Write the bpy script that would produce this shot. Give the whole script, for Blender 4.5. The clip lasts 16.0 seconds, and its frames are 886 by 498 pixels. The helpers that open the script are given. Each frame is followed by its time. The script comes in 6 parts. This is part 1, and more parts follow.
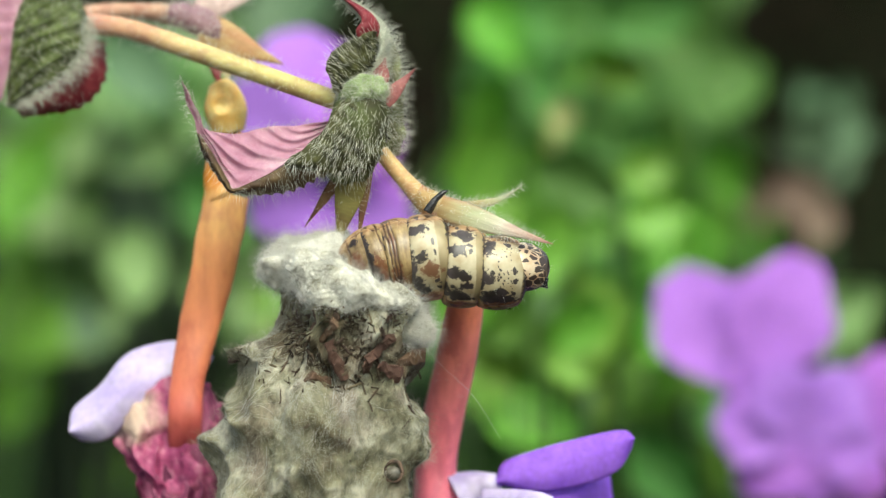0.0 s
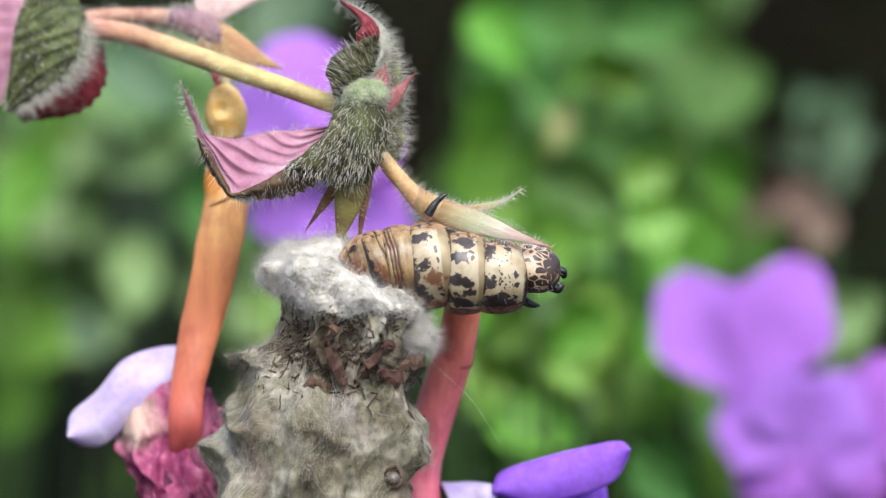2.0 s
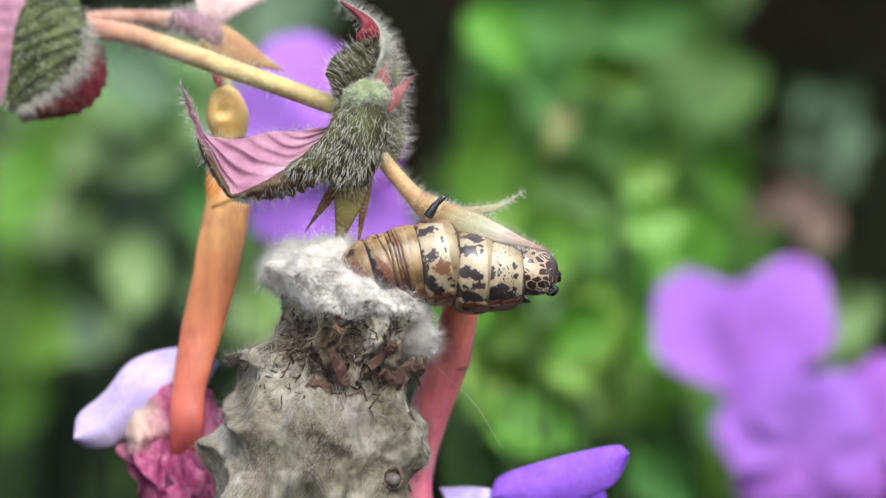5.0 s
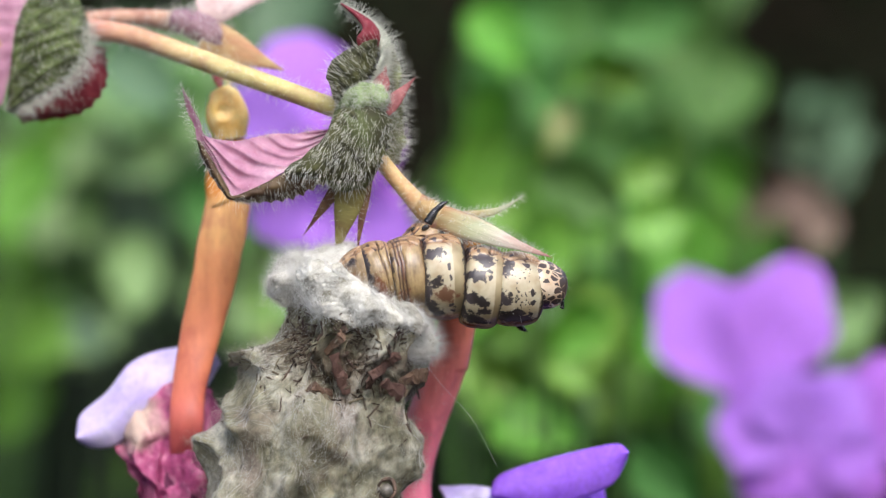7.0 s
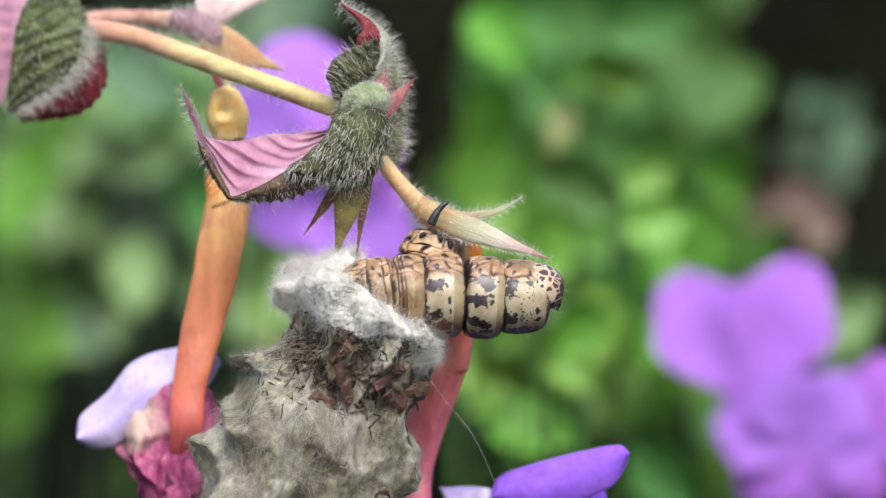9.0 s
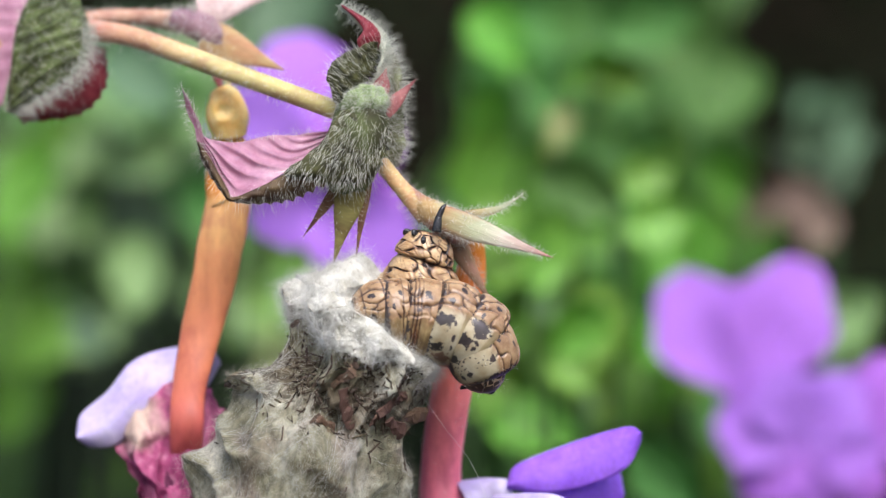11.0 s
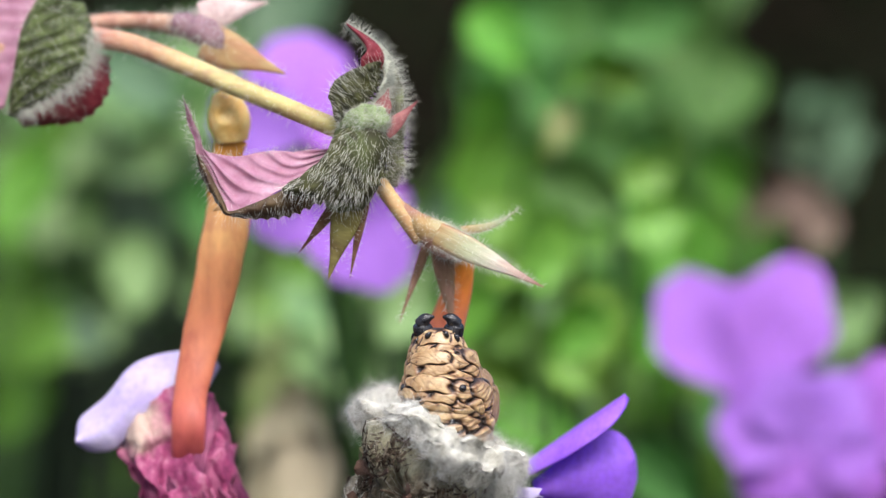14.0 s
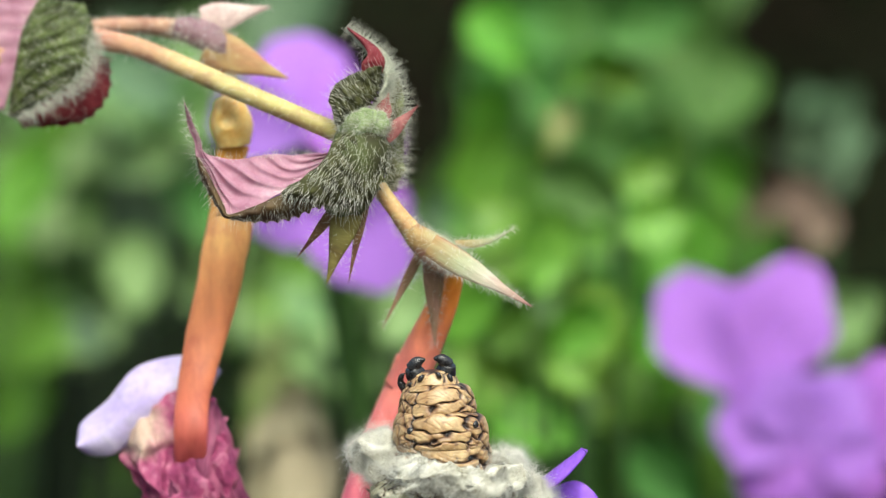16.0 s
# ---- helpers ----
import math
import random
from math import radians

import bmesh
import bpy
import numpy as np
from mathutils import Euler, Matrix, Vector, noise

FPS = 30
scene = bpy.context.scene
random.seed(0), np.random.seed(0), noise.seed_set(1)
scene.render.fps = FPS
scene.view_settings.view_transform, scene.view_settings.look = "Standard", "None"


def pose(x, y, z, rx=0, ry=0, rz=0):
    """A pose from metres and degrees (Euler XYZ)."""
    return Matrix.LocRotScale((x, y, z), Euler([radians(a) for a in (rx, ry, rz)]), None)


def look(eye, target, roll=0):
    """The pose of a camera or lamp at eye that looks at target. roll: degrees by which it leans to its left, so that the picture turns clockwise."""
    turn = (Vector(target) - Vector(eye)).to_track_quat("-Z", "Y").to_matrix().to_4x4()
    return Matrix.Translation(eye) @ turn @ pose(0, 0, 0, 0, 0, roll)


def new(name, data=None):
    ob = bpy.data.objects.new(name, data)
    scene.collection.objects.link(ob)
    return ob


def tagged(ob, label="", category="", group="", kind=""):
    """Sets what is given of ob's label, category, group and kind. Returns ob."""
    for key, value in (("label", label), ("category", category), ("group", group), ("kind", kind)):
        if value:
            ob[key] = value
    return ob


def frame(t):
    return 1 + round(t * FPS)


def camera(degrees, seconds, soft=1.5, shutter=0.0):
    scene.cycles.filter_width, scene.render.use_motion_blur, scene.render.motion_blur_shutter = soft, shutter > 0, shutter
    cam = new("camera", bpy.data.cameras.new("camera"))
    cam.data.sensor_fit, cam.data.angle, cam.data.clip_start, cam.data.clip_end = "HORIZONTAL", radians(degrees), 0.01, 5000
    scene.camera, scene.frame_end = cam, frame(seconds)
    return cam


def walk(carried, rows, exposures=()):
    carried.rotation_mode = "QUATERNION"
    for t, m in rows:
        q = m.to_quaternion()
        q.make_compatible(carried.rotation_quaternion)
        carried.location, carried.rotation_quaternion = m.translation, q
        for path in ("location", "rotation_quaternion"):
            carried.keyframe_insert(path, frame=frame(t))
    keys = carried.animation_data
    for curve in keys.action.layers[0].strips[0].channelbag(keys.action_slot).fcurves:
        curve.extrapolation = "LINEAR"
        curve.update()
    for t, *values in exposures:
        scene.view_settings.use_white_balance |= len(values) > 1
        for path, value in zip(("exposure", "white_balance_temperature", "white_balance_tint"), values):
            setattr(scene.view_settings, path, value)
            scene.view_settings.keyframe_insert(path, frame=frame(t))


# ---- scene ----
EXPO = 0.72          # exposure, stops
# ---- camera: stands still, nudged up a little in the first second ----
D = 0.2554           # from the lens to the plane in focus, metres
U = 0.00004          # one step of the plan grid in that plane
HC = 0.26            # height of the lens over the soil
cam = camera(14.0, 16.0, soft=1.25)
cam.data.dof.use_dof = True
cam.data.dof.focus_distance = D - 0.0025
cam.data.dof.aperture_fstop = 18


def eye_pose(nudge):
    return pose(0, -D, HC, 90 + nudge, 0, 0)


walk(cam, [(0, eye_pose(-0.072)), (0.2, eye_pose(-0.036)), (0.5, eye_pose(-0.012)), (1.0, eye_pose(0)), (16.0, eye_pose(0))],
     exposures=[(0, EXPO, 6850, -5), (0.5, EXPO, 6750, -3), (1.0, EXPO, 6450, 6), (2.0, EXPO, 6200, 13), (9.0, EXPO, 6200, 13), (12.0, EXPO, 6120, 13), (13.5, EXPO, 6150, 13), (14.0, EXPO, 6250, 12), (14.7, EXPO, 6350, 11), (15.3, EXPO, 6500, 6), (16.0, EXPO, 6780, -2)])

# ---- light: bright overcast sky, soft high sun from behind the lens ----
world = bpy.data.worlds.new("overcast_sky")
scene.world = world
world.use_nodes = True
sky = world.node_tree.nodes.new("ShaderNodeTexSky")
sky.sky_type = "NISHITA"
sky.sun_disc = False
sky.sun_elevation = radians(52)
sky.sun_rotation = radians(167)
sky.air_density, sky.dust_density, sky.ozone_density = 1.0, 4.0, 1.0
back = world.node_tree.nodes["Background"]
back.inputs["Strength"].default_value = 0.15
world.node_tree.links.new(sky.outputs["Color"], back.inputs["Color"])
sun = new("sun", bpy.data.lights.new("sun", "SUN"))
sun.data.energy, sun.data.angle, sun.data.color = 2.0, radians(35), (0.98, 0.975, 0.965)
sun.matrix_world = look((0.2, -1.05, 1.35), (0, 0, 0))


# ---- materials ----
class Nodes:
    """A procedural material, node by node."""

    def __init__(self, name, rough=0.6, spec=0.4, sub=0.0, sub_scale=0.0005):
        self.mat = bpy.data.materials.new(name)
        self.mat.use_nodes = True
        self.t = self.mat.node_tree
        self.b = self.t.nodes["Principled BSDF"]
        self.b.inputs["Roughness"].default_value = rough
        self.b.inputs["Specular IOR Level"].default_value = spec
        self.b.inputs["Subsurface Weight"].default_value = sub
        self.b.inputs["Subsurface Scale"].default_value = sub_scale
        self.b.inputs["Subsurface Radius"].default_value = (1.0, 0.6, 0.4)
        self.co = self.node("ShaderNodeTexCoord").outputs["Object"]

    def node(self, kind, **settings):
        n = self.t.nodes.new(kind)
        for key, value in settings.items():
            n.inputs[key].default_value = value
        return n

    def link(self, a, b):
        self.t.links.new(a, b)

    def noise(self, size, detail=4.0, rough=0.6, stretch=None, shift=0.0):
        """Noise whose features are about size metres."""
        m = self.node("ShaderNodeMapping")
        m.inputs["Scale"].default_value = stretch or (1, 1, 1)
        m.inputs["Location"].default_value = (shift, shift, shift)
        self.link(self.co, m.inputs["Vector"])
        n = self.node("ShaderNodeTexNoise", Scale=1.0 / size, Detail=detail, Roughness=rough)
        self.link(m.outputs["Vector"], n.inputs["Vector"])
        return n.outputs["Fac"]

    def cells(self, size):
        n = self.node("ShaderNodeTexVoronoi", Scale=1.0 / size)
        n.feature = "DISTANCE_TO_EDGE"
        self.link(self.co, n.inputs["Vector"])
        return n.outputs["Distance"]

    def ramp(self, fac, *stops):
        r = self.node("ShaderNodeValToRGB")
        e = r.color_ramp.elements
        while len(e) < len(stops):
            e.new(0.5)
        for el, (p, c) in zip(e, stops):
            el.position, el.color = p, (c if hasattr(c, "__len__") and len(c) == 4 else (*c, 1) if hasattr(c, "__len__") else (c, c, c, 1))
        self.link(fac, r.inputs["Fac"])
        return r.outputs["Color"]

    def mix(self, fac, a, b, how="MIX"):
        m = self.node("ShaderNodeMix")
        m.data_type, m.blend_type = "RGBA", how
        for value, socket in ((fac, m.inputs[0]), (a, m.inputs[6]), (b, m.inputs[7])):
            if hasattr(value, "links"):
                self.link(value, socket)
            elif hasattr(value, "__len__"):
                socket.default_value = (*value, 1)
            else:
                socket.default_value = value
        return m.outputs[2]

    def math(self, how, a, b=0.0, c=0.0):
        m = self.node("ShaderNodeMath")
        m.operation = how
        for value, socket in zip((a, b, c), m.inputs):
            if hasattr(value, "links"):
                self.link(value, socket)
            else:
                socket.default_value = value
        return m.outputs[0]

    def axes(self):
        s = self.node("ShaderNodeSeparateXYZ")
        self.link(self.co, s.inputs[0])
        return s.outputs

    def colour(self, c):
        if hasattr(c, "links"):
            self.link(c, self.b.inputs["Base Color"])
        else:
            self.b.inputs["Base Color"].default_value = (*c, 1)

    def bump(self, height, depth, strength=0.8):
        n = self.node("ShaderNodeBump", Strength=strength, Distance=depth)
        self.link(height, n.inputs["Height"])
        self.link(n.outputs["Normal"], self.b.inputs["Normal"])

    def thin(self, c, share):
        """Light that comes through a thin leaf or petal."""
        tr = self.node("ShaderNodeBsdfTranslucent")
        if hasattr(c, "links"):
            self.link(c, tr.inputs["Color"])
        else:
            tr.inputs["Color"].default_value = (*c, 1)
        m = self.node("ShaderNodeMixShader", Fac=share)
        self.link(self.b.outputs[0], m.inputs[1])
        self.link(tr.outputs[0], m.inputs[2])
        self.link(m.outputs[0], self.t.nodes["Material Output"].inputs["Surface"])


def blotchy(name, a, b, size, rough=0.6, spec=0.3, fine=None, relief=0.00003, thin=0.0, sub=0.0, stretch=None, lo=0.35, hi=0.65, vary=0.0):
    """Two colours in blotches of a size, with a finer grain and relief."""
    n = Nodes(name, rough, spec, sub)
    c = n.ramp(n.noise(size, 3, stretch=stretch), (lo, a), (hi, b))
    grain = n.noise(fine or size / 8, 4, stretch=stretch)
    c = n.mix(0.35, c, n.ramp(grain, (0.3, 0.55), (0.7, 1.3)), "MULTIPLY")
    if vary:
        info = n.node("ShaderNodeObjectInfo")
        h = n.node("ShaderNodeHueSaturation", Saturation=1.0)
        n.link(n.math("MULTIPLY_ADD", info.outputs["Random"], vary, 1 - vary / 2), h.inputs["Value"])
        n.link(n.math("MULTIPLY_ADD", info.outputs["Random"], 0.03, 0.485), h.inputs["Hue"])
        n.link(c, h.inputs["Color"])
        c = h.outputs["Color"]
    n.colour(c)
    n.bump(grain, relief)
    if thin:
        n.thin(c, thin)
    return n.mat


def ramp_along(name, axis, stops, span, rough=0.5, size=0.0012, sub=0.15, thin=0.0):
    """Colour that changes along one axis of the thing, from span[0] to span[1], with streaks."""
    n = Nodes(name, rough, 0.35, sub, 0.0006)
    v = n.math("DIVIDE", n.math("SUBTRACT", n.axes()[axis], span[0]), span[1] - span[0])
    stretch = [1.0, 1.0, 1.0]
    stretch[axis] = 0.18
    streak = n.noise(size, 4, stretch=stretch)
    v = n.math("ADD", v, n.math("MULTIPLY_ADD", n.noise(size * 2), 0.16, -0.08))
    c = n.ramp(v, *stops)
    c = n.mix(0.5, c, n.ramp(streak, (0.3, (0.62, 0.5, 0.48)), (0.7, (1.25, 1.25, 1.2))), "MULTIPLY")
    c = n.mix(0.6, c, n.ramp(n.noise(size * 2.2, 5, 0.65, stretch=[1.0 if k != axis else 0.5 for k in range(3)], shift=0.31), (0.38, (0.66, 0.5, 0.62)), (0.5, (1.0, 1.0, 1.0)), (0.66, (1.2, 1.2, 1.2))), "MULTIPLY")
    n.colour(c)
    n.bump(streak, 0.00006, 0.6)
    if thin:
        n.thin(c, thin)
    return n.mat


STEM = ramp_along("stem_skin", 0, [(0.0, (0.5, 0.25, 0.18)), (0.25, (0.56, 0.37, 0.2)), (0.55, (0.58, 0.5, 0.22)), (1.0, (0.5, 0.46, 0.17))], (0.0125, 0.0295), 0.5, 0.0008)
PEDICEL = blotchy("pedicel_skin", (0.52, 0.31, 0.15), (0.6, 0.47, 0.2), 0.003, 0.5, fine=0.0003, sub=0.15)
TUBE_L = ramp_along("orange_tube_skin", 2, [(0.0, (0.3, 0.05, 0.13)), (0.1, (0.36, 0.06, 0.13)), (0.17, (0.44, 0.08, 0.09)), (0.33, (0.54, 0.15, 0.09)), (0.594, (0.66, 0.27, 0.11)), (0.724, (0.76, 0.45, 0.18)), (0.764, (0.76, 0.45, 0.16)), (0.78, (0.66, 0.26, 0.04)), (1.0, (0.7, 0.38, 0.06))], (-0.032, 0.0), 0.4, 0.0012)
RED_STOPS = [(0.0, (0.78, 0.2, 0.3)), (0.35, (0.87, 0.25, 0.27)), (0.65, (0.88, 0.29, 0.2)), (0.85, (0.76, 0.25, 0.05)), (1.0, (0.66, 0.3, 0.04))]
TUBE_R = ramp_along("red_tube_skin", 2, RED_STOPS, (-0.02, 0.0), 0.35, 0.0012)
TUBE_R_LOW = ramp_along("crimson_tube_skin", 2, RED_STOPS, (-0.0114, 0.0086), 0.35, 0.0012)
BALL = blotchy("yellow_swelling_skin", (0.78, 0.48, 0.14), (0.84, 0.64, 0.27), 0.001, 0.4, sub=0.3)
GREEN_HAIRY = blotchy("hairy_green_skin", (0.035, 0.032, 0.013), (0.09, 0.11, 0.036), 0.0022, 0.7)
DARK_HAIRY = blotchy("dark_hairy_leaf", (0.022, 0.021, 0.009), (0.078, 0.08, 0.026), 0.0009, 0.65)
PALE_HAIRY = blotchy("pale_woolly_leaf", (0.34, 0.36, 0.27), (0.58, 0.6, 0.5), 0.0012, 0.75, thin=0.15)
CROWN = blotchy("green_wool", (0.18, 0.25, 0.1), (0.36, 0.44, 0.24), 0.0006, 0.8, thin=0.1)
PINK_BRACT = blotchy("muted_pink_bract", (0.19, 0.05, 0.055), (0.4, 0.16, 0.15), 0.0012, 0.6, thin=0.2)
LEAF_TOP = blotchy("olive_leaf_top", (0.04, 0.018, 0.011), (0.12, 0.08, 0.035), 0.0014, 0.6, thin=0.12)
BRACT = blotchy("olive_bract_skin", (0.13, 0.09, 0.03), (0.26, 0.23, 0.07), 0.0016, 0.6, stretch=(1, 1, 0.3), thin=0.15)
BRACT_RED = blotchy("brown_red_bract_skin", (0.1, 0.035, 0.025), (0.22, 0.13, 0.06), 0.0016, 0.6, stretch=(1, 1, 0.3), thin=0.15)
RED_LEAF = blotchy("dark_red_leaf", (0.15, 0.014, 0.024), (0.26, 0.045, 0.055), 0.0012, 0.5, thin=0.15)
HAIR = blotchy("white_plant_hair", (0.72, 0.72, 0.62), (0.86, 0.86, 0.78), 0.002, 0.5, thin=0.35)
PURPLE = blotchy("violet_petal", (0.3, 0.11, 0.76), (0.42, 0.18, 0.88), 0.003, 0.55, fine=0.0004, thin=0.3)
LILAC = blotchy("pale_lilac_petal", (0.57, 0.47, 0.8), (0.76, 0.69, 0.88), 0.003, 0.5, fine=0.0006, thin=0.3)
MAGENTA = blotchy("crumpled_magenta_petal", (0.1, 0.012, 0.05), (0.42, 0.11, 0.21), 0.0016, 0.5, fine=0.0003, thin=0.15, relief=0.00015, stretch=(1, 1, 0.35))


def throat_petal():
    """Crumpled magenta that fades to cream in one patch near its upper edge."""
    n = Nodes("faded_magenta_petal", 0.5, 0.35, 0.1)
    m = n.node("ShaderNodeMapping")
    m.inputs["Location"].default_value = (0.007, 0.0, 0.0235)
    m.inputs["Scale"].default_value = (1.0, 0.0, 1.0)
    n.link(n.co, m.inputs["Vector"])
    d = n.node("ShaderNodeVectorMath")
    d.operation = "LENGTH"
    n.link(m.outputs["Vector"], d.inputs[0])
    far = n.math("ADD", d.outputs["Value"], n.math("MULTIPLY_ADD", n.noise(0.0014, 4), 0.003, -0.0015))
    c = n.ramp(n.noise(0.0013, 5, 0.7), (0.32, (0.12, 0.012, 0.055)), (0.52, (0.36, 0.06, 0.16)), (0.72, (0.62, 0.27, 0.37)))
    c = n.mix(n.ramp(n.math("MULTIPLY", far, 250.0), (0.28, 0.9), (0.75, 0.0)), c, (0.6, 0.45, 0.35))
    n.colour(c)
    n.bump(n.noise(0.0005, 5), 0.0002, 0.8)
    n.thin(c, 0.12)
    return n.mat


THROAT_PETAL = throat_petal()
BG_PETAL = blotchy("far_violet_petal", (0.43, 0.15, 0.7), (0.57, 0.27, 0.86), 0.006, 0.5, thin=0.3, vary=0.25)
BG_LEAF = blotchy("green_leaf", (0.125, 0.31, 0.028), (0.21, 0.47, 0.065), 0.012, 0.42, fine=0.002, thin=0.45, vary=0.6)
BG_PALE = blotchy("pale_green_leaf", (0.2, 0.37, 0.11), (0.31, 0.49, 0.19), 0.012, 0.4, 0.55, fine=0.004, thin=0.2, vary=0.4)
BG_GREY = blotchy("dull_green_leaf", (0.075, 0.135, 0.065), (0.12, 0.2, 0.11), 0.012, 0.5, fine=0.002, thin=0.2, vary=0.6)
# leaf green taken almost to black: the shrub's shade is in the colour
THICKET = blotchy("shade_black_shrub_leaf", (0.005, 0.008, 0.003), (0.014, 0.02, 0.008), 0.02, 0.8, 0.05, fine=0.004, thin=0.1)
BG_MID = blotchy("mid_green_far_leaf", (0.095, 0.24, 0.045), (0.16, 0.37, 0.095), 0.012, 0.45, fine=0.002, thin=0.4, vary=0.5)
BG_BRIGHT = blotchy("fresh_green_leaf", (0.15, 0.35, 0.035), (0.225, 0.46, 0.07), 0.012, 0.38, 0.5, fine=0.004, thin=0.3, vary=0.5)
BG_YELLOW = blotchy("pale_yellow_leaf", (0.26, 0.33, 0.1), (0.4, 0.44, 0.19), 0.01, 0.45, fine=0.002, thin=0.3, vary=0.3)
BG_STRAW = blotchy("straw_coloured_leaf", (0.38, 0.34, 0.21), (0.5, 0.45, 0.29), 0.01, 0.7, thin=0.2, vary=0.3)
BG_DEAD = blotchy("withered_leaf", (0.15, 0.1, 0.075), (0.26, 0.2, 0.14), 0.01, 0.7, thin=0.2, vary=0.4)
# shaded copy of the green stalk, its shade painted as near-black
BG_SHADE_STEM = blotchy("shade_dark_stalk", (0.01, 0.018, 0.007), (0.02, 0.034, 0.012), 0.006, 0.6)
BG_STEM = blotchy("green_stalk", (0.03, 0.075, 0.016), (0.055, 0.12, 0.028), 0.006, 0.5)
# dark soil lowered further, so its colour carries the shade behind the plants
SOIL = blotchy("shade_dark_soil", (0.006, 0.005, 0.0035), (0.014, 0.011, 0.008), 0.02, 0.95, 0.0, fine=0.003, relief=0.002)
BLACK = blotchy("black_horn", (0.008, 0.008, 0.01), (0.025, 0.024, 0.026), 0.0004, 0.22, 0.6)


def pink_leaf():
    n = Nodes("pink_leaf_underside", 0.5, 0.35, 0.1)
    c = n.ramp(n.noise(0.0016, 4), (0.3, (0.38, 0.16, 0.24)), (0.55, (0.5, 0.26, 0.35)), (0.75, (0.64, 0.42, 0.48)))
    n.colour(c)
    n.bump(n.cells(0.0006), 0.00005)
    n.thin(c, 0.25)
    return n.mat


def sepal_skin():
    """Cream-green at the base, pink towards the tip (along local x)."""
    n = Nodes("sepal_skin", 0.55, 0.3, 0.15)
    v = n.math("MULTIPLY_ADD", n.axes()[0], 110.0, 0.0)
    v = n.math("ADD", v, n.math("MULTIPLY_ADD", n.noise(0.001, stretch=(0.3, 1, 1)), 0.5, -0.25))
    c = n.ramp(v, (0.0, (0.45, 0.3, 0.13)), (0.3, (0.5, 0.53, 0.33)), (0.6, (0.66, 0.6, 0.49)), (0.85, (0.52, 0.27, 0.23)), (1.0, (0.4, 0.12, 0.12)))
    rim = n.ramp(n.math("ADD", n.math("MULTIPLY", n.math("ABSOLUTE", n.axes()[2]), 900.0), n.math("MULTIPLY_ADD", n.noise(0.0008), 0.5, -0.25)), (0.5, 0.0), (0.95, 0.75))
    c = n.mix(rim, c, (0.42, 0.19, 0.16))
    c = n.mix(0.25, c, n.ramp(n.noise(0.0003, 3, stretch=(0.08, 1, 1)), (0.35, 0.7), (0.65, 1.2)), "MULTIPLY")
    n.colour(c)
    n.bump(n.noise(0.0003, stretch=(0.1, 1, 1)), 0.0001)
    n.thin(c, 0.2)
    return n.mat


SEPAL = sepal_skin()
SEPAL_RED = blotchy("reddish_sepal", (0.4, 0.15, 0.11), (0.5, 0.31, 0.18), 0.0012, 0.55, thin=0.2, stretch=(0.3, 1, 1))
SEPAL_OLIVE = blotchy("olive_pink_sepal", (0.24, 0.17, 0.08), (0.44, 0.24, 0.18), 0.0014, 0.55, thin=0.2, stretch=(0.3, 1, 1))
SEPAL_ORANGE = blotchy("orange_sepal", (0.48, 0.2, 0.11), (0.5, 0.38, 0.17), 0.002, 0.55, thin=0.2, stretch=(0.3, 1, 1))


